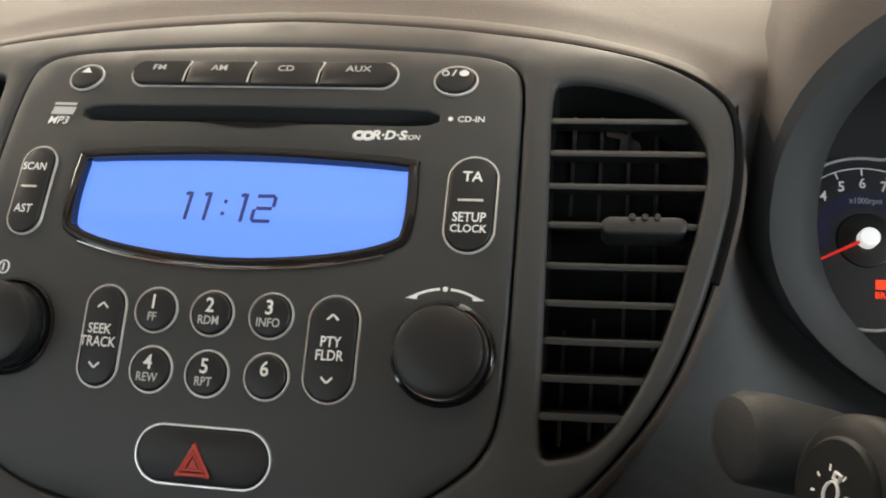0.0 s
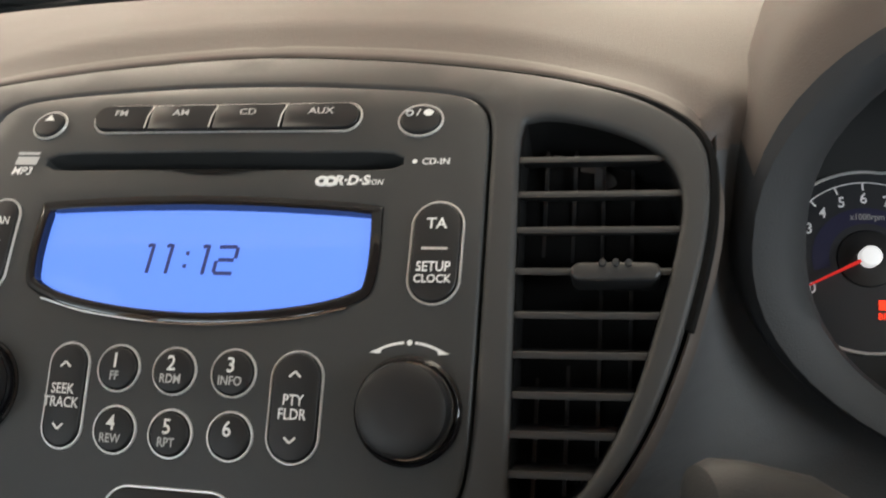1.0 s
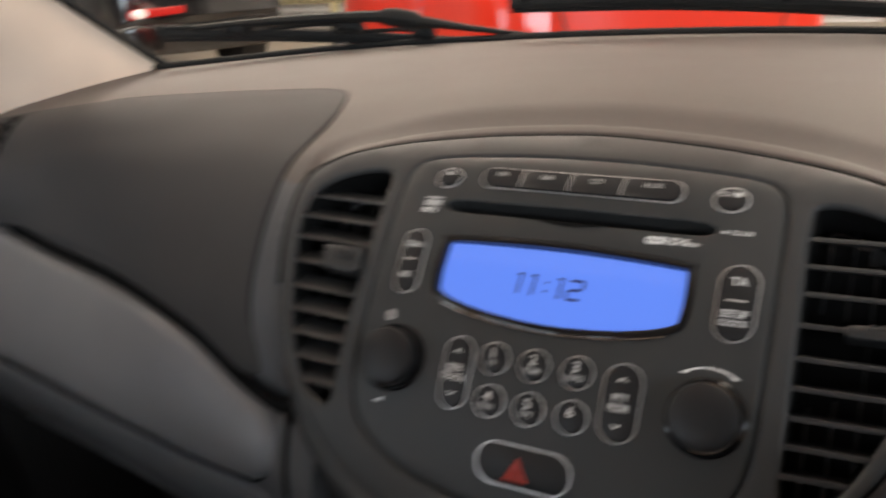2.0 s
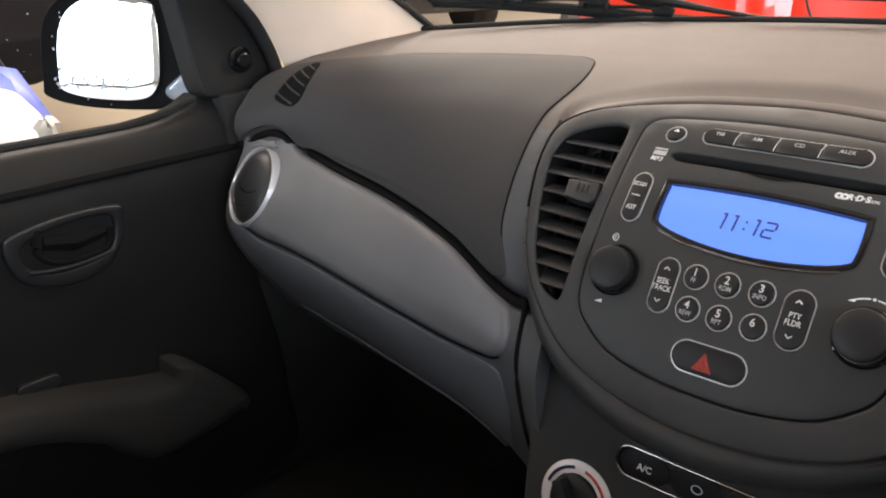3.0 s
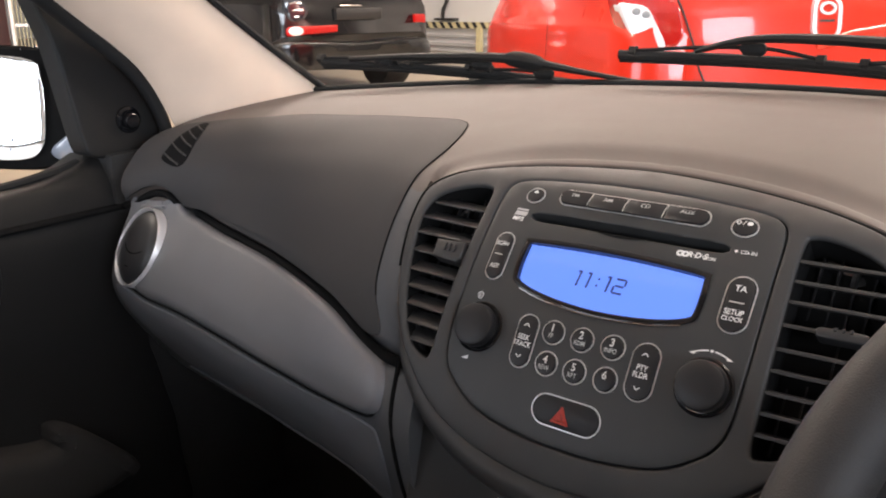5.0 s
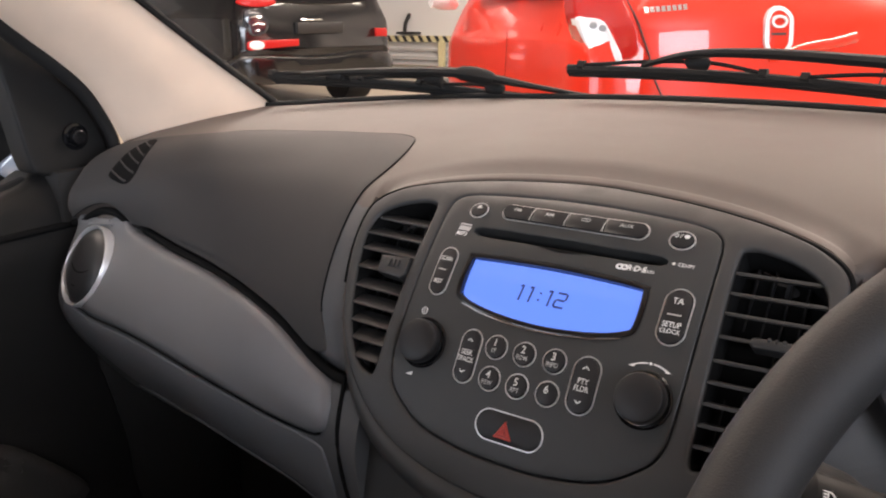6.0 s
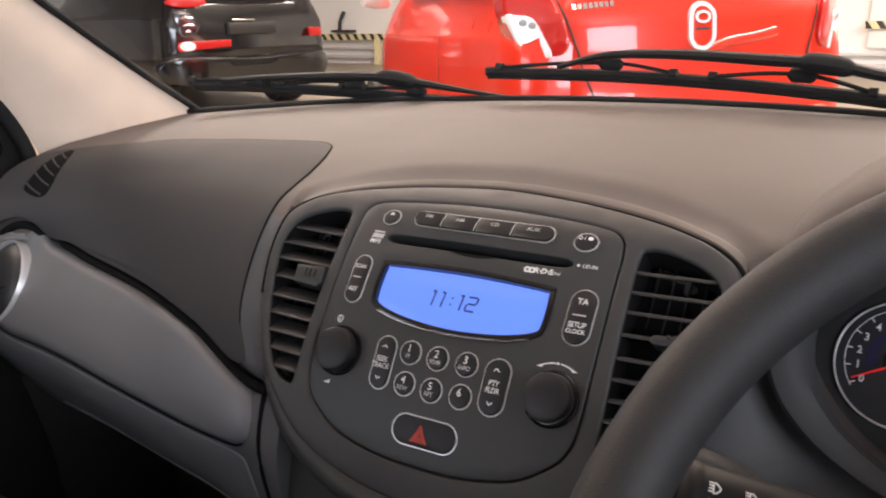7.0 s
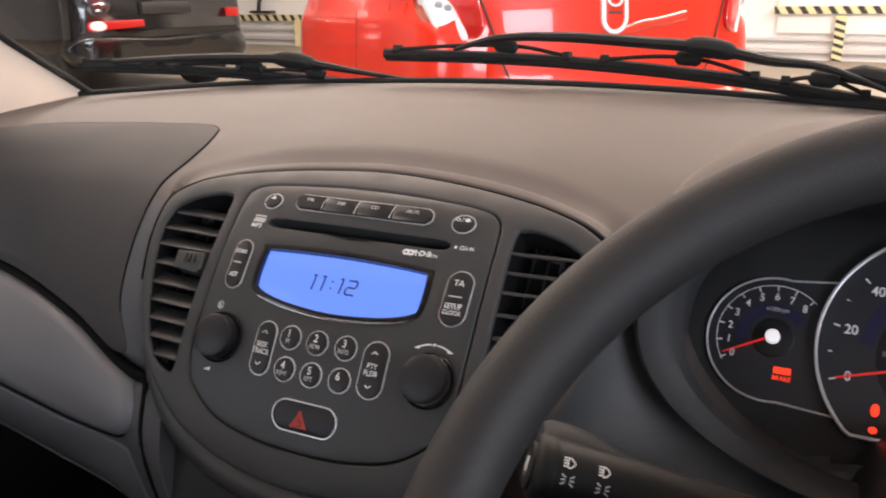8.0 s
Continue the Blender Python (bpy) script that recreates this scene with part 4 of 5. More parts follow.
for k in range(9):
    a = radians(211 - 19.9 * k)
    c, s = math.cos(a), math.sin(a)
    part("dial_tick", strokes(dialface, [[(-0.108 + 0.0325 * c, 0.0325 * s), (-0.108 + 0.036 * c, 0.036 * s)]], 0.0008, 0.0008), DIALTEXT, tach)
    part("dial_number", lettering(dialface, str(k), -0.108 + 0.0283 * c, 0.0283 * s, 0.0072, 0.0008, 0.9), DIALTEXT, tach)
part("dial_arc", strokes(dialface, [[(-0.108 + 0.0362 * math.cos(a), 0.0362 * math.sin(a)) for a in np.linspace(radians(214), radians(48), 40)]], 0.0005, 0.0007), DIALTEXT, tach)
part("dial_words", lettering(dialface, "x1000rpm", -0.1075, 0.0195, 0.0042, 0.0008, 0.85), GREY_PRINT, tach)
part("dial_hub", slab(dialface, oval(-0.108, 0, 0.0135, 0.0135), 0.0012, -0.001, 0.0008), BLACK, tach)
part("needle", ([dialface(-0.108 + r * math.cos(radians(208 + d)), r * math.sin(radians(208 + d)), 0.0055) for r, d in ((0.004, 12), (0.034, 0.6), (0.034, -0.6), (0.004, -12))], [(0, 1, 2, 3)]), NEEDLE, tach, "red needle at zero")
part("needle_cap", slab(dialface, oval(-0.108, 0, 0.0047, 0.0047), 0.0072, 0.002, 0.001), CAP, tach, "white needle cap")
warn = part("brake_lamp", strokes(dialface, [[(-0.1045, -0.0215), (-0.0937, -0.0215)]], 0.0044, 0.0008), WARN, tach, "lit red brake warning lamp")
part("legend", lettering(dialface, "BRAKE", -0.0991, -0.0268, 0.0042, 0.0009, 0.95), WARN, warn)
def big_dial(r):
    """A round dial with a flat foot."""
    return [(x, max(y, -0.056 + (0.082 - r))) for x, y in oval(0, 0.004, r, r, 90)]


speedo = part("speedometer", slab(dialface, big_dial(0.0800), 0.0024, -0.001, 0.0002), DIAL, pod, "speedometer reading zero")
part("dial_ring", ring(dialface, big_dial(0.082), 0.0020, 0.006, -0.001), BRIGHT, speedo, "bright speedometer rim")
for k in range(8):
    a = radians(196.5 - 28 * k)
    c, q = math.cos(a), math.sin(a)
    part("dial_tick", strokes(dialface, [[(0.0695 * c, 0.0715 * q), (0.0735 * c, 0.076 * q)]], 0.001, 0.0028), DIALTEXT, speedo)
    part("dial_number", lettering(dialface, str(20 * k), 0.0625 * c, 0.0635 * q, 0.0092, 0.0028, 0.9), DIALTEXT, speedo)
    part("dial_tick", strokes(dialface, [[(0.071 * math.cos(a - 0.244), 0.074 * math.sin(a - 0.244)), (0.0735 * math.cos(a - 0.244), 0.076 * math.sin(a - 0.244))]], 0.0007, 0.0028), DIALTEXT, speedo)
part("dial_band", grid([[dialface(r * math.cos(t), r * math.sin(t), 0.0027) for t in np.linspace(radians(5), radians(175), 40)] for r in (0.047, 0.056)]), DIALBLUE, speedo)
part("inner_scale", slab(dialface, oval(0, 0.0, 0.045, 0.045, 48), 0.003, 0.0, 0.0003), BLACK, speedo)
for k in range(1, 7):
    a = radians(205 - 25 * k)
    part("dial_number", lettering(dialface, str(20 * k), 0.04 * math.cos(a), 0.04 * math.sin(a), 0.0045, 0.0033, 0.9), GREY_PRINT, speedo)
part("needle", ([dialface(r * math.cos(radians(197 + d)), r * math.sin(radians(197 + d)), 0.0065) for r, d in ((0.006, 10), (0.07, 0.5), (0.07, -0.5), (0.006, -10))], [(0, 1, 2, 3)]), NEEDLE, speedo, "red needle at zero")
part("needle_cap", slab(dialface, oval(0, -0.002, 0.009, 0.0075), 0.009, 0.002, 0.001), BLACK, speedo)
for v in (-0.0366, -0.0492):
    part("warning_lamp", slab(dialface, oval(-0.0418, v, 0.0026, 0.0042 if v > -0.04 else 0.0022, 14), 0.0034, 0.001, 0.0002), WARN, speedo, "lit red warning lamp")

# ---- steering wheel and stalk ----
wheel = thing("steering_wheel", "dark grey foam steering wheel in front of the dials", "steering wheel")
wa = radians(46.2)
WC, WU, WV = Vector((0.3735, -0.2432, 0.8688)), Vector((1, 0, 0)), Vector((0, math.sin(wa), math.cos(wa)))
WN = WU.cross(WV)
loops = []
for k in range(96):
    a = 2 * math.pi * k / 96
    d = math.cos(a) * WU + math.sin(a) * WV
    loops.append([WC + d * (0.1962 + 0.015 * math.cos(b)) + WN * 0.0162 * math.sin(b) for b in (2 * math.pi * j / 20 for j in range(20))])
v, f = grid(loops + loops[:1], True)
part("rim", (v, f), LEATHER, wheel)
wm = Matrix.Translation(WC) @ Matrix((WU, WV, WN)).transposed().to_4x4()
part("hub", moved(spin([(0.05, -0.06), (0.07, -0.03), (0.075, -0.012), (0.06, -0.004), (0.0001, -0.002)], 40), wm), BLACK, wheel)
for a in (180, 0, 270):
    d = Vector((math.cos(radians(a)), math.sin(radians(a)), 0))
    part("spoke", moved(sweep([d * 0.06 + Vector((0, 0, -0.02)), d * 0.12 + Vector((0, 0, -0.012)), d * 0.19], [0.02, 0.014, 0.011], 12), wm), MATT, wheel)
stalk = thing("light_stalk", "black headlight stalk with white symbols beside the wheel", "control stalk")
T0, T1 = Vector((0.1755, -0.1363, 0.849)), Vector((0.3435, -0.0683, 0.801))
ax = (T1 - T0).normalized()
part("barrel", sweep([T0 + ax * q for q in (0.0085, 0.045, 0.08, 0.12, 0.18)], [0.0152, 0.015, 0.0138, 0.011, 0.0085], 24), STALK, stalk)
part("rotary_knob", sweep([T0 + ax * q for q in (0.0, 0.0015, 0.003, 0.0075, 0.009)], [0.0125, 0.015, 0.0161, 0.0162, 0.0157], 32), STALK, stalk, "ribbed rotating light switch")
sm = Matrix.Translation(T0) @ ax.to_track_quat("-Z", "Y").to_matrix().to_4x4()
cap = part("end_cap", moved(spin([(0.0112, -0.004), (0.0112, 0.0004), (0.0104, 0.0014), (0.0001, 0.0018)], 32), sm), STALK, stalk)


def on_cap(u, v, h):
    return sm @ Vector((u, v, 0.002 + h))


part("lamp_mark", join(ring(on_cap, oval(0, -0.0005, 0.0022, 0.0028, 20), 0.0005, 0.0003, -0.0005), ring(on_cap, [(-0.001, 0.0024), (-0.0003, 0.0024), (0.0003, 0.0024), (0.001, 0.0024), (0.001, 0.003), (0.001, 0.0036), (0.001, 0.0042), (0.0003, 0.0042), (-0.0003, 0.0042), (-0.001, 0.0042), (-0.001, 0.0036), (-0.001, 0.003)], 0.0004, 0.0003, -0.0005)), WHITE, cap, "white lamp symbol")
for a in (radians(q) for q in (20, -20, -65, -115, 160, 200, 118, 62)):
    part("ray_mark", strokes(on_cap, [[(0.0042 * math.cos(a), -0.0005 + 0.0046 * math.sin(a)), (0.0052 * math.cos(a), -0.0005 + 0.006 * math.sin(a))]], 0.0005, 0.0003), WHITE, cap)
sup = Vector((0.2, -0.55, 0.81))
sup = (sup - sup.dot(ax) * ax).normalized()
sacross = sup.cross(ax)


def on_barrel(u, v, h):
    r = 0.0152
    a = -1.35 * v / r
    return T0 + ax * (u * 1.1) + (r + h) * (math.cos(a) * sup - math.sin(a) * sacross)


for u0 in (0.0128, 0.027):
    part("beam_mark", join(ring(on_barrel, [(u0 + 0.85 * x, 0.85 * y - 0.0005) for x, y in smooth([(-0.001, -0.002), (-0.001, 0.002), (0.001, 0.002), (0.0028, 0.0), (0.001, -0.002)], 3)], 0.0006, 0.0004, -0.0002), strokes(on_barrel, [[(u0 - 0.0026, 0.85 * y - 0.0005), (u0 - 0.0011, 0.85 * y - 0.0005)] for y in (-0.0016, -0.0005, 0.0006, 0.0017)], 0.0005, 0.0004)), WHITE, stalk)
    part("side_light_mark", strokes(on_barrel, [[(u0 - 0.0025, -0.006 + 0.8 * y), (u0 - 0.0008, -0.006 + 0.8 * y * 0.5)] for y in (-0.002, 0.0, 0.002)] + [[(u0 + 0.0027, -0.006 + 0.8 * y), (u0 + 0.001, -0.006 + 0.8 * y * 0.5)] for y in (-0.002, 0.0, 0.002)], 0.0006, 0.0004), GREY_PRINT, stalk)
column = thing("steering_column", "dark plastic steering column shroud", "steering column")
part("column_shroud", sweep([(0.362, -0.13, 0.79), (0.362, -0.05, 0.775), (0.362, 0.06, 0.745), (0.362, 0.12, 0.73)], [0.045, 0.052, 0.058, 0.06], 24), BLACK, column)
part("lock_boss", sweep([(0.1620, -0.088, 0.8325), (0.1630, -0.0875, 0.8324), (0.1655, -0.0865, 0.832), (0.1725, -0.084, 0.83), (0.1875, -0.08, 0.825), (0.2075, -0.078, 0.813), (0.2275, -0.08, 0.797)], [0.007, 0.0105, 0.0122, 0.0126, 0.0124, 0.0115, 0.01], 28), HOODSKIN, column, "rounded boss beside the steering column")

# ---- door, pillars and the rest of the car's shell ----
def door_x(z):
    return float(np.interp(z, [0.3, 0.5, 0.6, 0.785, 0.797, 0.803, 0.83, 0.862], [-0.70, -0.705, -0.715, -0.712, -0.722, -0.716, -0.725, -0.752]))


def door_face(y, z, h=0.0):
    return Vector((door_x(z) + h, y, z))


door = thing("door_1", "dark grey plastic passenger door with closed window", "car door", kind="structure")
part("door_panel", slab(door_face, smooth([(-0.9, 0.822), (-0.5, 0.826), (-0.195, 0.831), (-0.03, 0.833), (0.035, 0.843), (0.065, 0.853), (0.10, 0.864), (0.14, 0.862), (0.12, 0.8), (0.105, 0.72), (0.11, 0.6), (0.13, 0.45), (0.1, 0.32), (-0.3, 0.3), (-0.9, 0.3), (-0.95, 0.6)], 6), 0.0, -0.05, 0.006, (), 0.022), DOORSKIN, door)
part("door_crease", sweep([door_face(y, 0.794 + 0.01 * y, 0.003) for y in np.linspace(-0.9, 0.11, 24)], 0.0048, 8), MATT, door)
part("window_seal", sweep([Vector((-0.757, y, np.interp(y, [-0.9, -0.195, -0.03, 0.035, 0.06], [0.824, 0.833, 0.834, 0.843, 0.849]))) for y in np.linspace(-0.9, 0.06, 40)], 0.006, 8), RUBBER, door)
handle_line = smooth([(-0.207, 0.742), (-0.197, 0.753), (-0.14, 0.762), (-0.081, 0.76), (-0.072, 0.748), (-0.079, 0.714), (-0.101, 0.689), (-0.146, 0.681), (-0.188, 0.694), (-0.205, 0.719)], 4)
handle_hole = smooth([(-0.19, 0.733), (-0.176, 0.744), (-0.132, 0.752), (-0.09, 0.75), (-0.086, 0.728), (-0.098, 0.707), (-0.135, 0.7), (-0.163, 0.702), (-0.186, 0.714)], 4)
handle = part("handle_bezel", slab(door_face, handle_line, 0.006, -0.02, 0.0035, [handle_hole], 0.015, -0.02), BLACK, door, "gloss black inner door handle surround")
part("handle_well", slab(door_face, handle_hole, -0.016, -0.022, 0.001, (), 0.02), MATT, handle)
part("handle_lever", join(sweep([door_face(y, z, 0.003) for y, z in smooth([(-0.17, 0.752), (-0.174, 0.735), (-0.17, 0.722), (-0.155, 0.712), (-0.133, 0.708), (-0.103, 0.711), (-0.092, 0.72), (-0.09, 0.735)], 4, False)], 0.0042, 8), sweep([door_face(y, z, -0.006) for y, z in ((-0.165, 0.735), (-0.13, 0.729), (-0.095, 0.733))], [0.012, 0.016, 0.012], 10, 0.8)), MATT, handle)
part("handle_lower_lip", sweep([door_face(y, 0.703 + 0.25 * (y + 0.14) ** 2 * 10, 0.005) for y in np.linspace(-0.185, -0.09, 12)], 0.003, 8), BLACK, handle)
part("armrest", slab(door_face, smooth([(-0.9, 0.6), (-0.5, 0.592), (-0.256, 0.58), (-0.166, 0.564), (-0.066, 0.54), (-0.056, 0.546), (-0.052, 0.557), (-0.031, 0.552), (0.006, 0.52), (0.045, 0.475), (0.03, 0.462), (-0.026, 0.452), (-0.091, 0.448), (-0.13, 0.47), (-0.162, 0.5), (-0.264, 0.535), (-0.5, 0.54), (-0.9, 0.545)], 5), 0.045, -0.01, 0.02, (), 0.03), CLOTH, door, "dark grey padded armrest")
part("lock_switch", slab(door_face, pill(-0.198, 0.578, 0.024, 0.007), 0.006, -0.005, 0.002), BLACK, door)
sail = smooth([(0.03, 1.05), (0.044, 0.99), (0.052, 0.92), (0.058, 0.87), (0.068, 0.857), (0.098, 0.855), (0.15, 0.864), (0.172, 0.88), (0.165, 0.908), (0.144, 0.952), (0.105, 0.99), (0.06, 1.022)], 5)


def sail_face(y, z, h=0.0):
    return Vector((-0.735 + h - 0.15 * (z - 0.86), y, z))


part("mirror_sail", slab(sail_face, sail, 0.006, -0.03, 0.004, (), 0.02), DOORSKIN, door, "black triangular mirror cover")
km = Matrix.Translation(sail_face(0.12, 0.897, 0.006)) @ Matrix.Rotation(radians(90), 4, "Y")
stick = part("mirror_adjuster", join(spin([(0.017, 0.0), (0.0165, 0.003), (0.013, 0.004), (0.0115, 0.001)], 28, km), spin([(0.010, 0.0), (0.0105, 0.012), (0.008, 0.016), (0.0001, 0.0165)], 24, km @ Matrix.Rotation(0.15, 4, "X"))), GLOSSY, door, "black mirror adjusting stick")
pane = part("window_pane", ([(-0.765, -0.9, 0.82), (-0.765, 0.075, 0.835), (-0.715, 0.03, 1.12), (-0.66, -0.3, 1.38), (-0.66, -0.9, 1.38)], [(0, 1, 2, 3, 4)]), GLASS, door)
pane.visible_shadow = False
# the dark rubber between sail and pillar, along the door's front edge
part("door_seal", sweep(smooth([(-0.715, 0.158, 0.83), (-0.718, 0.163, 0.872), (-0.719, 0.154, 0.907), (-0.719, 0.129, 0.95), (-0.719, 0.094, 0.984), (-0.717, 0.033, 1.031), (-0.69, -0.2, 1.21), (-0.675, -0.32, 1.275)], 6, False), 0.0085, 10), RUBBER, door)

def along(line, n):
    """n points of a line, each at the same share of its rise."""
    p = np.array(line, float)
    q = np.linspace(p[0, 2], p[-1, 2], n)
    return [Vector((np.interp(z, p[:, 2], p[:, 0]), np.interp(z, p[:, 2], p[:, 1]), z)) for z in q]


PR_LINE = smooth([(-0.628, 0.385, 0.9), (-0.638, 0.345, 0.932), (-0.647, 0.261, 0.991), (-0.653, 0.164, 1.061), (-0.65, 0.0, 1.175), (-0.63, -0.2, 1.3), (-0.6, -0.42, 1.41)], 5, False)
PL_LINE = smooth([(-0.722, 0.195, 0.84), (-0.716, 0.177, 0.878), (-0.716, 0.16, 0.913), (-0.7155, 0.134, 0.954), (-0.715, 0.099, 0.988), (-0.713, 0.037, 1.037), (-0.685, -0.2, 1.22), (-0.66, -0.42, 1.36)], 5, False)
for sgn in (1, -1):
    pillar = thing("pillar_1" if sgn > 0 else "pillar_2", "cream plastic windscreen pillar trim", "pillar", kind="structure")
    rows_p = []
    for a, b in zip(along(PR_LINE, 32), along(PL_LINE, 32)):
        a, b = Vector(a), Vector(b)
        n = Vector((0.75, -0.55, -0.1)).normalized()
        pts = [a.lerp(b, t) + n * 0.02 * math.sin(math.pi * t) ** 0.95 for t in np.linspace(0, 1, 12)]
        pts += [b.lerp(a, t) - n * 0.03 for t in (0.0, 0.5, 1.0)]
        rows_p.append([Vector((sgn * p.x, p.y, p.z)) for p in pts])
    part("pillar_trim", tube(rows_p), CREAM, pillar)
    part("screen_seal", sweep([(sgn * (p[0] + 0.0045), p[1] + 0.0005, p[2] + 0.001) for p in PR_LINE], 0.0048, 8), RUBBER, pillar)

screen_thing = thing("window_1", "clear laminated windscreen above the dashboard", "windscreen", kind="structure")
rows_w = []
for t in np.linspace(0, 1, 8):
    rows_w.append([Vector((x, curve(AX, DY[0], abs(x)) + 0.012 - t * 0.86 + 0.04 * math.sin(math.pi * t), curve(AX, DZ[0], abs(x)) - 0.01 + t * 0.5 + 0.05 * math.sin(math.pi * t))) for x in np.linspace(-0.66, 0.66, 24)])
wpane = part("pane", grid(rows_w), GLASS, screen_thing)
wpane.visible_shadow = False
part("lower_seal", sweep([Vector((x, curve(AX, DY[0], abs(x)) + 0.004, curve(AX, DZ[0], abs(x)) + 0.002)) for x in np.linspace(-0.66, 0.66, 50)], 0.0042, 8), RUBBER, screen_thing, "black rubber seal")
part("cowl", grid([[Vector((x, curve(AX, DY[0], abs(x)) + 0.012 + d, curve(AX, DZ[0], abs(x)) - 0.012 - 0.5 * d)) for x in np.linspace(-0.7, 0.7, 30)] for d in (0, 0.04, 0.1)]), BLACK, screen_thing, "black plastic scuttle panel")

shell = thing("car_shell", "plain pale roof lining and body closing the cabin", "car body", kind="structure")
part("roof", join(box(-0.64, 0.64, -2.2, -0.36, 1.42, 1.45, 0.01)), CREAM, shell)
part("sill_side", box(0.71, 0.76, -2.2, 0.3, 0.3, 0.88, 0.01), DOORSKIN, shell)
part("rear_side", join(box(-0.76, -0.71, -2.2, -0.96, 0.3, 0.85, 0.01), box(-0.7, 0.7, -2.25, -2.2, 0.3, 0.95, 0.01), box(-0.7, -0.62, -1.0, -0.9, 0.85, 1.42, 0.01), box(0.62, 0.7, -1.0, -0.9, 0.85, 1.42, 0.01), box(-0.68, -0.5, -2.22, -2.1, 0.85, 1.42, 0.01), box(0.5, 0.68, -2.22, -2.1, 0.85, 1.42, 0.01)), CREAM, shell)
# unseen black block added behind the viewpoint to hold back low light
part("rear_light_block", box(-0.7, 0.7, -0.86, -0.78, 0.3, 0.9, 0.01), MATT, shell)
part("floor_pan", box(-0.75, 0.75, -2.2, 0.6, 0.25, 0.3, 0.01), CARPET, shell)
part("kick_panel", join(box(-0.76, -0.715, 0.08, 0.42, 0.3, 0.86, 0.005), box(0.715, 0.76, 0.08, 0.42, 0.3, 0.86, 0.005)), CARPET, shell)
part("bulkhead", box(-0.75, 0.75, 0.32, 0.4, 0.3, 0.86, 0.01), CARPET, shell)

# ---- door mirror ----
mirror = thing("door_mirror", "black door mirror with bright wet glass outside the window", "door mirror")
mm = Matrix.Translation((-0.95, 0.048, 0.905)) @ Matrix.Rotation(radians(22), 4, "Z") @ Matrix.Rotation(radians(85), 4, "X")
mloop = smooth([(-0.10, -0.05), (-0.095, -0.068), (-0.04, -0.078), (0.05, -0.077), (0.088, -0.06), (0.098, -0.02), (0.096, 0.045), (0.08, 0.07), (0.0, 0.076), (-0.055, 0.064), (-0.086, 0.038), (-0.098, 0.0)], 4)


def mface(u, v, h):
    return mm @ Vector((u, v, h))


mshell = [(u * (1.04 if u < 0 else 1.5), v) for u, v in ccw(mloop)]
part("housing", tube([[mface(u * k, v * k, h) for u, v in mshell] for k, h in ((1.02, -0.012), (1.05, -0.004), (1.05, -0.008), (1.04, -0.03), (0.88, -0.07), (0.5, -0.1))]), BLACK, mirror, "black housing shell")
part("bezel", tube([[mface(u * k, v * k, h) for u, v in mshell] for k, h in ((1.03, -0.004), (1.03, 0.003), (1.0, 0.005), (0.93, 0.001))]), MATT, mirror, "matt black inner surround")
part("mirror_glass", slab(mface, [(u * 0.87 + 0.013, v * 0.88) for u, v in mloop], 0.0065, 0.0, 0.0008, (), 0.05), MIRROR, mirror, "bright mirror glass with water drops")
part("foot", sweep([(-0.772, 0.1, 0.868), (-0.8, 0.095, 0.862), (-0.835, 0.09, 0.852), (-0.87, 0.09, 0.846)], [0.026, 0.023, 0.015, 0.006], 16, 1.0), BODYPAINT, mirror, "pale blue-silver painted mirror foot")
rng = random.Random(9)


def drops(surf, spots, low):
    """Small domes of water on a surface."""
    out = []
    for u, v, r in spots:
        e, t = rng.uniform(0.6, 1.3), rng.uniform(0, 180)
        out.append(tube([[surf(x, y, low + h * r) for x, y in oval(u, v, r * k, r * k * e, 9, t)] for k, h in ((1, 0), (0.8, 0.35), (0.4, 0.55))]))
    return join(*out)


part("water_drops", drops(mface, [(rng.uniform(-0.078, 0.06) if k < 45 else rng.uniform(-0.084, -0.055), -0.058 + abs(rng.gauss(0, 0.016)) if k < 45 else rng.uniform(-0.05, 0.05), rng.uniform(0.0008, 0.0034)) for k in range(54)], 0.0064), DROPS, mirror, "water drops on the mirror glass")

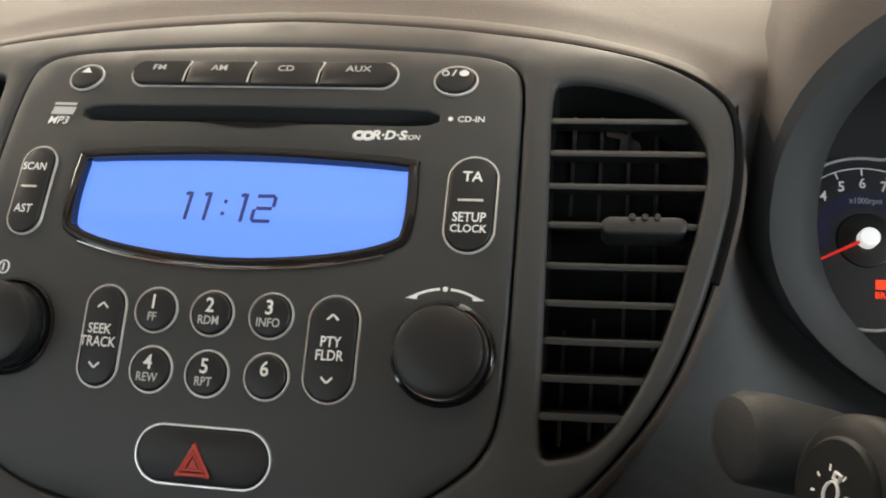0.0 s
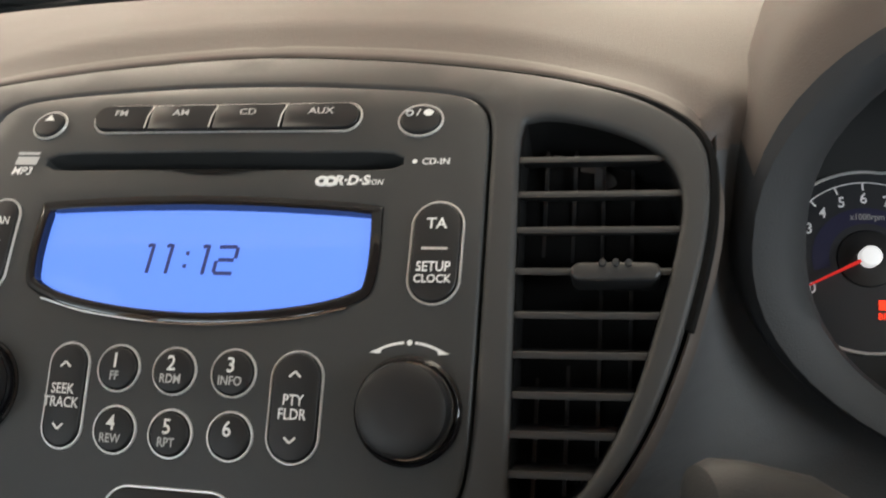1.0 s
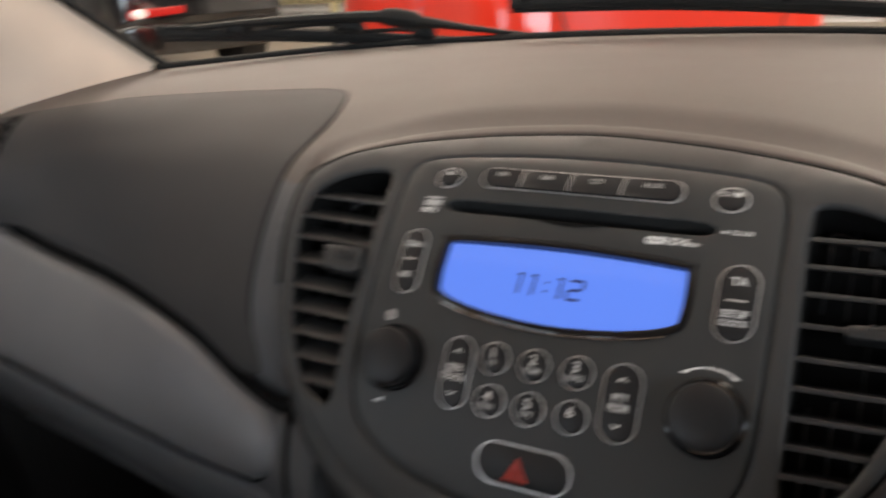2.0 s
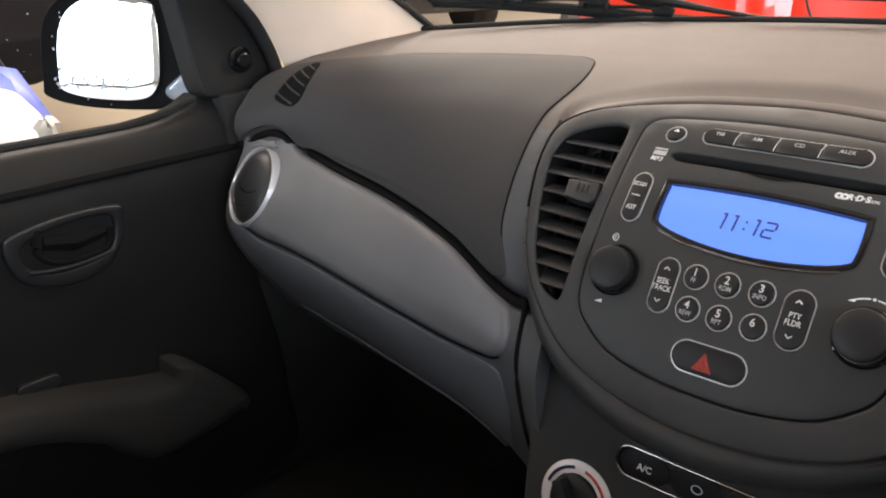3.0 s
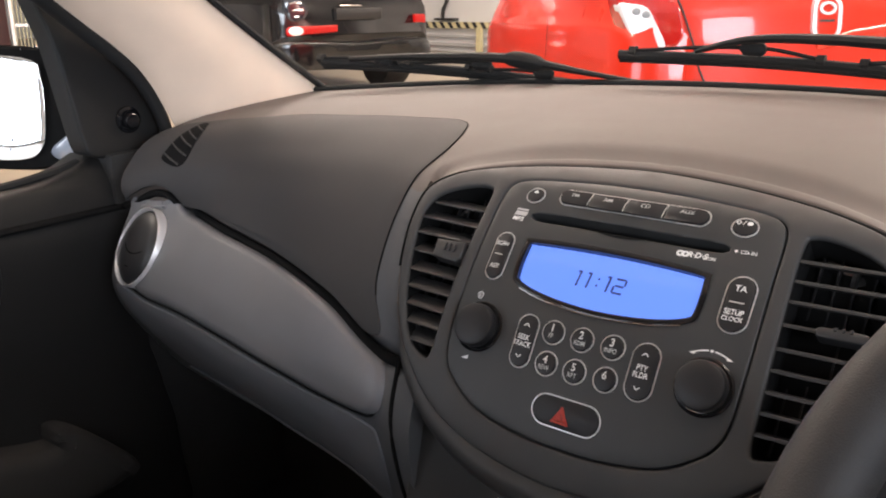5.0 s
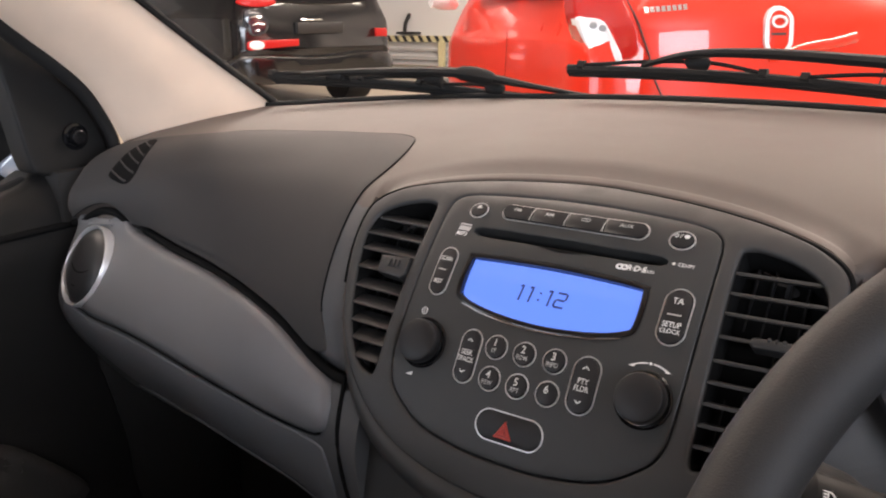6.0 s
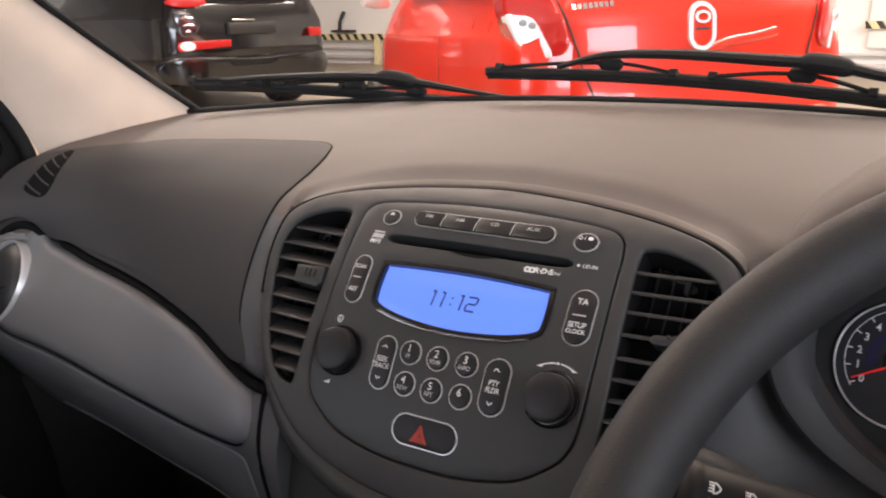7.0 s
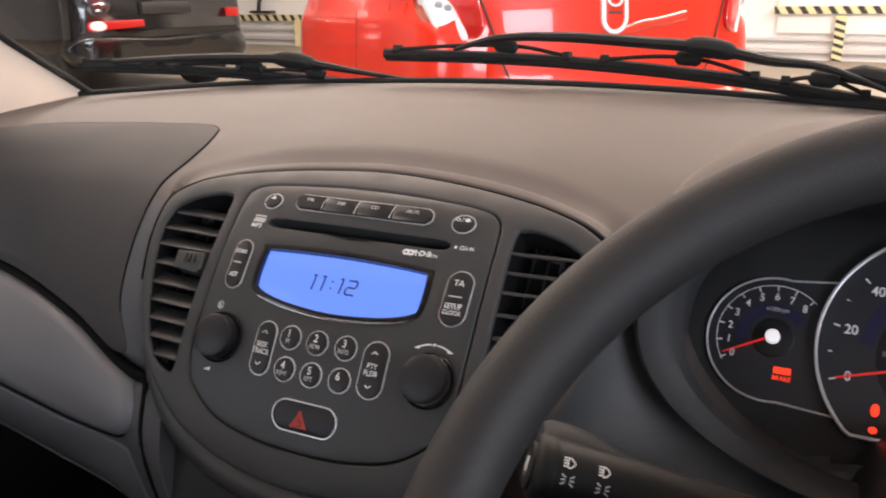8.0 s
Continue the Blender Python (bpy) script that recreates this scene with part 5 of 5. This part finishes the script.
# ---- wipers ----
for pts_b, pts_a in (
    ([(-0.22, 0.426, 0.978), (-0.071, 0.441, 0.977), (0.054, 0.451, 0.971), (0.17, 0.453, 0.962), (0.249, 0.461, 0.951), (0.295, 0.458, 0.945), (0.36, 0.45, 0.938)],
     [(-0.13, 0.428, 0.985), (-0.071, 0.416, 0.999), (0.002, 0.42, 1.001), (0.091, 0.42, 0.997), (0.146, 0.418, 0.994), (0.198, 0.428, 0.983), (0.248, 0.43, 0.978), (0.303, 0.442, 0.958), (0.38, 0.46, 0.93)]),
    ([(-0.60, 0.329, 0.96), (-0.507, 0.375, 0.956), (-0.423, 0.415, 0.95), (-0.35, 0.446, 0.943), (-0.25, 0.475, 0.934)],
     [(-0.561, 0.34, 0.965), (-0.473, 0.374, 0.969), (-0.367, 0.405, 0.97), (-0.319, 0.43, 0.962), (-0.271, 0.456, 0.952), (-0.16, 0.487, 0.936)])):
    wiper = thing("windscreen_wiper", "black windscreen wiper resting on the glass", "wiper", "windscreen wipers")
    line = smooth(pts_b, 6, False)
    part("blade", join(sweep(line, 0.0056, 8), sweep([(x, y + 0.003, z - 0.0065) for x, y, z in line], 0.0024, 6)), RUBBER, wiper)
    arm = smooth(pts_a, 6, False)
    na, nl = len(arm), len(line)
    part("arm", sweep(arm, [0.0045 + 0.0055 * math.sin(math.pi * min(1, 1.2 * i / na)) for i in range(na)], 8, 0.6), WIPER, wiper)
    if pts_a[-1][0] > 0.3:
        part("spindle_cap", sweep([(0.26, 0.452, 0.968), (0.28, 0.455, 0.97), (0.33, 0.458, 0.96), (0.36, 0.46, 0.945)], [0.006, 0.012, 0.014, 0.01], 10, 0.8), WIPER, wiper, "black wiper spindle cover")
    mid = int(0.5 * na)
    part("connector", join(sweep(arm[mid - 3:mid + 4], [0.006, 0.012, 0.0135, 0.0135, 0.013, 0.012, 0.006], 10, 0.75)), WIPER, wiper, "black plastic wiper connector")
    for q in (0.14, 0.42, 0.7):
        r = Vector(arm[int((q + 0.04) * (na - 1))])
        p0, p1, pm = Vector(line[int((q - 0.1) * (nl - 1))]), Vector(line[int((q + 0.12) * (nl - 1))]), Vector(line[int(q * (nl - 1))])
        r = pm.lerp(r, 0.55) if (r - pm).length > 0.022 else r
        yoke = part("yoke", sweep(smooth([p0 + Vector((0, 0, 0.005)), p0.lerp(r, 0.6) + Vector((0, 0, 0.004)), r, p1.lerp(r, 0.6) + Vector((0, 0, 0.004)), p1 + Vector((0, 0, 0.005))], 4, False), 0.0024, 6), WIPER, wiper)
        part("joint", join(sweep([r - Vector((0.012, 0, -0.001)), r - Vector((0.008, 0, 0)), r + Vector((0.01, 0, -0.001)), r + Vector((0.014, 0, -0.002))], [0.004, 0.0075, 0.0075, 0.004], 8)), WIPER, yoke)
        for e in (p0, p1):
            part("claw", sweep([e + Vector((-0.004, 0, 0.004)), e + Vector((0.004, 0, 0.004))], 0.0068, 6), WIPER, yoke)

# ---- the hall ----
floor = part("floor", box(-22, 16, -14, 13.2, -0.2, 0.0), FLOORMAT)
tagged(floor, "tan painted hall floor, slightly shiny", "floor", kind="structure")
for nm, b in (("wall_north", (-22, 16, 12.6, 12.9, 0, 4.2)), ("wall_east", (15.7, 16, -14, 12.9, 0, 4.2)), ("wall_west", (-22, -21.7, -14, 12.9, 0, 4.2)), ("wall_south", (-2.0, 16, -14, -13.7, 0, 4.2))):
    tagged(part(nm, box(*b), WALLPAINT), "white painted hall wall", "wall", kind="structure")
tagged(part("ceiling", box(-22, 16, -14, 13.2, 4.2, 4.4), WALLPAINT), "white hall ceiling", "ceiling", kind="structure")


def hazard_bar(parent, p0, p1, w, count):
    """A guard bar with slanting stripes, each a part."""
    p0, p1 = Vector(p0), Vector(p1)
    d = p1 - p0
    up = Vector((0, 0, 1)) if abs(d.z) < abs(d.x) else Vector((1, 0, 0))
    c = [p0 - up * w / 2, p1 - up * w / 2, p1 + up * w / 2, p0 + up * w / 2]
    b = Vector((0, 0.05, 0))
    part("bar", (c + [q + b for q in c], [(0, 1, 2, 3), (4, 5, 6, 7), (0, 1, 5, 4), (1, 2, 6, 5), (2, 3, 7, 6), (3, 0, 4, 7)]), YELLOW, parent)
    f = Vector((0, -0.004, 0))
    for k in range(count):
        a, e = (k + 0.1) / count, (k + 0.55) / count
        sh = 0.4 / count
        part("stripe", ([p0 + d * a - up * w / 2 + f, p0 + d * e - up * w / 2 + f, p0 + d * (e - sh) + up * w / 2 + f, p0 + d * (a - sh if k else 0) + up * w / 2 + f], [(0, 1, 2, 3)]), STRIPE, parent)


rail = thing("guard_rail", "yellow and black striped guard rail along the wall", "guard rail", "guard rails")
hazard_bar(rail, (-1.05, 12.45, 0.665), (3.6, 12.45, 0.72), 0.1, 26)
hazard_bar(rail, (-0.2, 12.44, 0.0), (-0.2, 12.44, 0.6), 0.13, 6)
rail2 = thing("guard_rail", "yellow and black striped guard rail along the wall", "guard rail", "guard rails")
hazard_bar(rail2, (-12.0, 12.45, 0.46), (-6.5, 12.45, 0.5), 0.11, 30)
part("post", box(-9.0, -8.9, 12.42, 12.5, 0, 0.45), YELLOW, rail2)
bracket = thing("wall_bracket", "dark metal bracket above the guard rail", "bracket")
part("arm", join(sweep([(-9.82, 12.5, 0.58), (-9.8, 12.5, 0.75), (-9.7, 12.5, 0.92)], 0.035, 8), box(-9.95, -9.5, 12.4, 12.58, 0.56, 0.6, 0.01)), STRIPE, bracket)
skirt = thing("wall_trunking", "grey cable trunking low along the white wall", "trunking", kind="structure")
part("channel", join(box(-21, 15, 12.5, 12.6, 0.10, 0.16, 0.005), box(-21, 15, 12.5, 12.6, 0.26, 0.30, 0.005)), TRUNKING, skirt)
for k in range(9):
    pnl = part("wall_panel", box(-1.0 + 1.5 * k, 0.42 + 1.5 * k, 12.52, 12.6, 0.36, 1.1, 0.02), WALLPAINT, skirt)


# ---- the parked cars ----
def car_section(w, z0, z1, z2, w2, n=40):
    """A closed car section: half width w from z0 to the waist z1, roof half width w2 at z2."""
    half = [(0.0, z0), (w * 0.8, z0), (w * 0.95, z0 + 0.06), (w, z0 + 0.22), (w * 1.0, (z0 + z1) / 2), (w * 0.985, z1 - 0.08), (w * 0.95, z1), (w2 + (w - w2) * 0.4, (z1 + z2) / 2), (w2, z2 - 0.07), (w2 * 0.8, z2), (0.0, z2 + 0.01)]
    pts = smooth(half, 4, False)
    return pts + [(-x, z) for x, z in pts[::-1][1:-1]]


def parked_car(name, label, stations, paint, base, wheel_y, track, radius, broad=0.1):
    """A car body skinned over sections along its length, with wheels."""
    ob = thing(name, label, "car", "parked cars")
    ob.matrix_world = base
    part("body", tube([[Vector((x, y, z)) for x, z in car_section(*s)] for y, s in stations]), paint, ob)
    for wy in wheel_y:
        for sx_ in (-1, 1):
            wmat = Matrix.Translation((sx_ * track, wy, radius)) @ Matrix.Rotation(radians(90) * sx_, 4, "Y")
            wl = part("wheel", spin([(radius * 0.62, -broad), (radius * 0.95, -broad), (radius, -0.7 * broad), (radius, 0.7 * broad), (radius * 0.95, broad), (radius * 0.64, broad)], 36, wmat), TYRE, ob)
            part("rim", spin([(radius * 0.64, 0.05), (radius * 0.62, 0.085), (radius * 0.5, 0.06), (0.05, 0.07), (0.0001, 0.072)], 30, wmat), DIRT, wl)
    return ob


RC = Matrix.Translation((-0.69, 3.04, 0)) @ Matrix.Rotation(radians(46), 4, "Z") @ Matrix.Diagonal((0.955, 1, 1, 1))
red = parked_car("red_hatchback", "glossy red small hatchback seen from behind", [
    (0.0, (0.66, 0.36, 0.82, 0.95, 0.5)), (0.03, (0.74, 0.30, 0.88, 1.1, 0.56)), (0.10, (0.79, 0.27, 0.93, 1.3, 0.58)), (0.25, (0.80, 0.25, 0.95, 1.46, 0.57)), (0.7, (0.80, 0.22, 0.95, 1.52, 0.57)), (1.6, (0.80, 0.2, 0.93, 1.54, 0.58)),
    (2.2, (0.79, 0.2, 0.91, 1.46, 0.57)), (2.7, (0.77, 0.2, 0.90, 1.15, 0.62)), (3.0, (0.73, 0.2, 0.86, 0.98, 0.62)), (3.25, (0.66, 0.22, 0.8, 0.9, 0.56)), (3.42, (0.56, 0.26, 0.73, 0.8, 0.47)), (3.52, (0.42, 0.33, 0.62, 0.68, 0.34))], REDPAINT, RC, (0.58, 2.95), 0.73, 0.28)


def red_rear(x, z, h=0.0):
    """A point a little proud of the hatchback's rear end."""
    y = np.interp(z, [0.3, 0.4, 0.62, 0.66, 0.9, 1.0, 1.1, 1.45], [-0.015, -0.055, -0.06, -0.035, -0.03, -0.02, 0.02, 0.22])
    return Vector((x, y + 0.22 * abs(x / 0.8) ** 4 - h, z))


def rear_part(name, loop, top, low, r, mat, label="", step=0.05):
    return part(name, slab(red_rear, loop, top, low, r, (), step), mat, red, label)


rear_part("tailgate", smooth([(-0.6, 1.05), (-0.59, 0.85), (-0.56, 0.68), (-0.5, 0.64), (0.0, 0.63), (0.5, 0.64), (0.56, 0.68), (0.59, 0.85), (0.6, 1.05), (0.5, 1.13), (0.0, 1.16), (-0.5, 1.13)], 5), 0.02, -0.03, 0.015, REDPAINT, "red tailgate")
rear_part("bumper", smooth([(-0.76, 0.62), (-0.4, 0.6), (0.0, 0.6), (0.4, 0.6), (0.76, 0.62), (0.79, 0.5), (0.76, 0.36), (0.0, 0.33), (-0.76, 0.36), (-0.79, 0.5)], 5), 0.05, -0.05, 0.03, REDPAINT, "red rear bumper")
rear_part("plate_recess", [(-0.26, 0.58), (0.26, 0.58), (0.26, 0.46), (-0.26, 0.46)], 0.055, 0.03, 0.004, STRIPE)
rear_part("rear_window", smooth([(-0.52, 1.18), (0.0, 1.2), (0.52, 1.18), (0.5, 1.4), (0.0, 1.44), (-0.5, 1.4)], 5), 0.03, -0.02, 0.01, BLACKPAINT, "dark rear window", 0.06)
for sgn in (-1, 1):
    lamp = rear_part("tail_lamp", [(sgn * x, z) for x, z in smooth([(0.80, 1.25), (0.79, 1.1), (0.788, 1.0), (0.76, 0.9), (0.72, 0.832), (0.68, 0.84), (0.60, 0.853), (0.572, 0.9), (0.592, 0.99), (0.625, 1.08), (0.65, 1.25), (0.72, 1.32)], 4)], 0.05, -0.06, 0.012, LAMPUNLIT, "red tail lamp lens")
    part("clear_lens", slab(red_rear, [(sgn * x, z) for x, z in smooth([(0.788, 0.998), (0.75, 1.003), (0.7, 0.99), (0.668, 0.93), (0.637, 0.858), (0.66, 0.84), (0.72, 0.832), (0.755, 0.9)], 4)], 0.058, 0.0, 0.008, (), 0.04), LAMPCLEAR, lamp, "clear lens of the reversing lamp")
    for x, z in ((0.735, 0.975), (0.705, 0.965)):
        part("lamp_bulb", slab(red_rear, oval(sgn * x, z, 0.013, 0.013, 16), 0.062, 0.02, 0.003), DIRT, lamp)
    part("gate_gap", sweep([red_rear(sgn * x, z, 0.024) for x, z in ((0.622, 1.15), (0.612, 1.08), (0.575, 0.985), (0.533, 0.867), (0.505, 0.77), (0.47, 0.7))], 0.004, 6), STRIPE, red)
badge = rear_part("badge", pill(-0.012, 0.95, 0.05, 0.08), 0.03, 0.0, 0.006, REDPAINT, "chrome-framed badge plate")
part("badge_rim", ring(red_rear, pill(-0.012, 0.95, 0.061, 0.092), 0.016, 0.036, 0.0), BADGE, badge)
part("badge_mark", ring(red_rear, oval(-0.012, 0.985, 0.034, 0.024, 20, 0), 0.009, 0.04, 0.02), BADGE, badge)
part("badge_slot", strokes(lambda u, v, h: red_rear(u, v, h), [[(-0.044, 0.94), (0.02, 0.94)]], 0.008, 0.033), STRIPE, badge)
# added ridge, extra glossy, in place of the tube light's reflection on the tailgate
part("tailgate_glint_ridge", sweep([red_rear(x, z, 0.006) for x, z in smooth([(-0.05, 0.853), (0.03, 0.862), (0.11, 0.885), (0.24, 0.902), (0.36, 0.925)], 6, False)], [0.006] + [0.024] * 23 + [0.006], 14), REDGLOSS, red, "glossy ridge added to catch a streak of tube light")
part("name_bars", strokes(red_rear, [[(-0.55 + 0.021 * k, 1.03 + 0.0015 * k), (-0.535 + 0.021 * k, 1.031 + 0.0015 * k)] for k in range(8)], 0.02, 0.024), CHROME, red, "plain chrome bars of a model name")
part("side_window", join(*[([Vector((-0.79 + 0.02, y, 1.1)) if k < 2 else Vector((-0.70, y, 1.32)) for k, y in enumerate(ys_)], [(0, 1, 2, 3)]) for ys_ in ((0.5, 1.1, 1.1, 0.6), (1.18, 2.1, 1.95, 1.18))]), BLACKPAINT, red, "dark side windows")
part("wing_mirror", sweep([(-0.82, 2.28, 1.05), (-0.9, 2.25, 1.09), (-0.99, 2.24, 1.09)], [0.03, 0.085, 0.06], 14, 0.8), LAMPCLEAR, red, "pale door mirror")
part("door_gap", join(*[sweep([(-0.806, y, 0.35), (-0.808, y + 0.01, 0.6), (-0.79, y + 0.02, 0.93)], 0.0016, 6) for y in (1.12,)]), STRIPE, red)

SC = Matrix.Translation((-6.05, 6.2, 0)) @ Matrix.Rotation(radians(72), 4, "Z")
suv = parked_car("black_suv", "glossy black estate car parked beside the wall", [
    (0.0, (0.80, 0.42, 0.88, 1.05, 0.62)), (0.05, (0.88, 0.34, 0.95, 1.25, 0.66)), (0.2, (0.92, 0.3, 1.0, 1.55, 0.66)), (0.6, (0.93, 0.26, 1.0, 1.66, 0.66)), (2.0, (0.93, 0.24, 0.98, 1.68, 0.66)), (2.9, (0.93, 0.24, 0.96, 1.45, 0.66)), (3.4, (0.92, 0.24, 0.94, 1.08, 0.74)), (4.2, (0.88, 0.28, 0.84, 0.92, 0.7)), (4.45, (0.7, 0.36, 0.7, 0.78, 0.55))], BLACKPAINT, SC, (0.75, 3.4), 0.77, 0.36, 0.15)


def suv_rear(x, z, h=0.0):
    return Vector((x, 0.0 + 0.1 * abs(x / 0.9) ** 6 + 0.12 * max(0, z - 0.95) - h, z))


for sgn in (-1, 1):
    part("tail_lamp", slab(suv_rear, [(sgn * x, z) for x, z in (smooth([(-0.78, 0.725), (-0.6, 0.735), (-0.4, 0.738), (-0.262, 0.74), (-0.25, 0.73), (-0.25, 0.685), (-0.262, 0.675), (-0.4, 0.668), (-0.6, 0.658), (-0.78, 0.645)], 4) if sgn > 0 else smooth([(-0.85, 0.82), (-0.76, 0.828), (-0.69, 0.83), (-0.68, 0.82), (-0.685, 0.755), (-0.7, 0.745), (-0.76, 0.745), (-0.85, 0.74)], 4))], 0.05, -0.05, 0.012, (), 0.06), LAMPLIT, suv, "lit red tail lamp")
    part("reversing_lamp", slab(suv_rear, oval(sgn * 0.7, 0.69, 0.075, 0.045, 16), 0.06, 0.0, 0.008), LAMPCLEAR, suv) if sgn < 0 else None
    part("upper_lamp", slab(suv_rear, oval(sgn * 0.66, 1.1, 0.19, 0.045, 16), 0.05, 0.0, 0.006), LAMPLIT, suv) if sgn < 0 else None
part("rear_window", slab(suv_rear, smooth([(-0.6, 1.12), (0.6, 1.12), (0.55, 1.5), (-0.55, 1.5)], 5), 0.03, -0.05, 0.01, (), 0.1), GLOSSY, suv)
part("bumper", slab(suv_rear, smooth([(-0.86, 0.58), (0.0, 0.56), (0.86, 0.58), (0.88, 0.34), (0.0, 0.3), (-0.88, 0.34)], 5), 0.06, -0.05, 0.02, (), 0.06), BLACKPAINT, suv, "black rear bumper")
part("plate_bar", slab(suv_rear, [(-0.26, 0.9), (0.26, 0.9), (0.26, 0.79), (-0.26, 0.79)], 0.05, 0.0, 0.004), BLACK, suv)
# shiny lens and chrome ribs added to give the corner its streaks of reflection
part("streak_lens", slab(suv_rear, smooth([(-0.78, 1.02), (-0.66, 1.0), (-0.56, 0.9), (-0.62, 0.8), (-0.74, 0.78), (-0.8, 0.88)], 4), 0.05, -0.05, 0.012, (), 0.05), LENSDARK, suv, "smoked lens added for streaked reflections at the corner")
for k, (x0, x1, z) in enumerate(((-0.75, -0.64, 0.95), (-0.73, -0.62, 0.88), (-0.71, -0.66, 0.82))):
    part("streak_rib", sweep([suv_rear(x0 + (x1 - x0) * q, z + 0.015 * math.sin(math.pi * q), 0.052) for q in np.linspace(0, 1, 6)], 0.008, 8), CHROME, suv)
# added chrome bar that stands for a highlight on the black paint
part("glint_strip", sweep([suv_rear(x, 0.925 - 0.02 * x, 0.02) for x in np.linspace(-0.2, 0.04, 10)], 0.009, 8), CHROME, suv, "chrome strip added as a reflection above the number plate")

near = parked_car("dark_car", "wet black car standing beyond the passenger window", [
    (0.0, (0.85, 0.4, 0.95, 1.3, 0.7)), (0.1, (0.92, 0.32, 1.0, 1.45, 0.72)), (1.5, (0.94, 0.3, 1.0, 1.5, 0.72)), (2.7, (0.94, 0.3, 1.0, 1.46, 0.72)), (3.5, (0.93, 0.3, 0.97, 1.08, 0.78)), (4.2, (0.9, 0.32, 0.93, 0.99, 0.75)), (4.5, (0.84, 0.38, 0.86, 0.93, 0.68)), (4.6, (0.75, 0.42, 0.8, 0.88, 0.6))], VANPAINT, Matrix.Translation((-5.1, -2.85, 0)) @ Matrix.Rotation(radians(4), 4, "Z"), (0.8, 3.7), 0.84, 0.33)
part("side_moulding", box(0.93, 0.955, 0.3, 3.9, 0.55, 0.63, 0.008), BLACK, near)
part("door_gap", join(*[box(0.935, 0.95, y, y + 0.012, 0.4, 1.1, 0.002) for y in (1.6, 2.8)]), STRIPE, near)
fence = thing("mesh_fence", "pale-framed wire fence beside a dark red post", "fence")
part("post", box(-9.06, -8.94, 3.9, 4.03, 0, 3.2, 0.01), POSTRED, fence, "dark red steel post")
for y in (4.1, 4.54):
    part("upright", box(-9.03, -8.99, y - 0.018, y + 0.018, 0, 1.9, 0.004), LAMPCLEAR, fence)
for z in (0.5, 0.74, 1.88):
    part("rail", box(-9.03, -8.99, 4.1, 4.54, z - 0.016, z + 0.016, 0.004), LAMPCLEAR, fence)
for k in range(10):
    part("wire", box(-9.015, -9.005, 4.125 + 0.04 * k, 4.14 + 0.04 * k, 0.3, 1.86), WIRE, fence)
bag = thing("plastic_bag", "crumpled white and blue plastic bag on the floor", "bag", at=(-4.1, 0.98, 0))
rng = random.Random(4)
for k, (bx, by, size, mat) in enumerate(((-0.1, -0.12, 1.0, BAGWHITE), (0.1, -0.0, 0.85, BAGWHITE), (-0.1, 0.06, 1.05, BLUEBAG), (0.2, 0.14, 0.55, DIRT), (0.02, -0.26, 0.8, BAGWHITE))):
    loops = []
    for i, (r, h) in enumerate([(0.12, 0.0), (0.2, 0.08), (0.21, 0.2), (0.17, 0.32), (0.1, 0.42), (0.04, 0.47)]):
        loops.append([Vector((bx + (r * size + rng.uniform(-0.035, 0.035)) * math.cos(a), by + (r * size + rng.uniform(-0.035, 0.035)) * math.sin(a), h * size + (rng.uniform(-0.03, 0.03) if i else 0))) for a in (2 * math.pi * j / 18 for j in range(18))])
    part("fold", tube(loops), mat, bag)
part("water_drops", drops(lambda u, v, h: Vector((-0.764 + h + 0.05 * max(0, v - 0.84) / 0.28, u, v)), [(rng.uniform(-0.2, 0.03), rng.uniform(0.86, 1.0), rng.uniform(0.0004, 0.0012)) for k in range(60)], 0.0), DROPS, door, "water drops on the window")
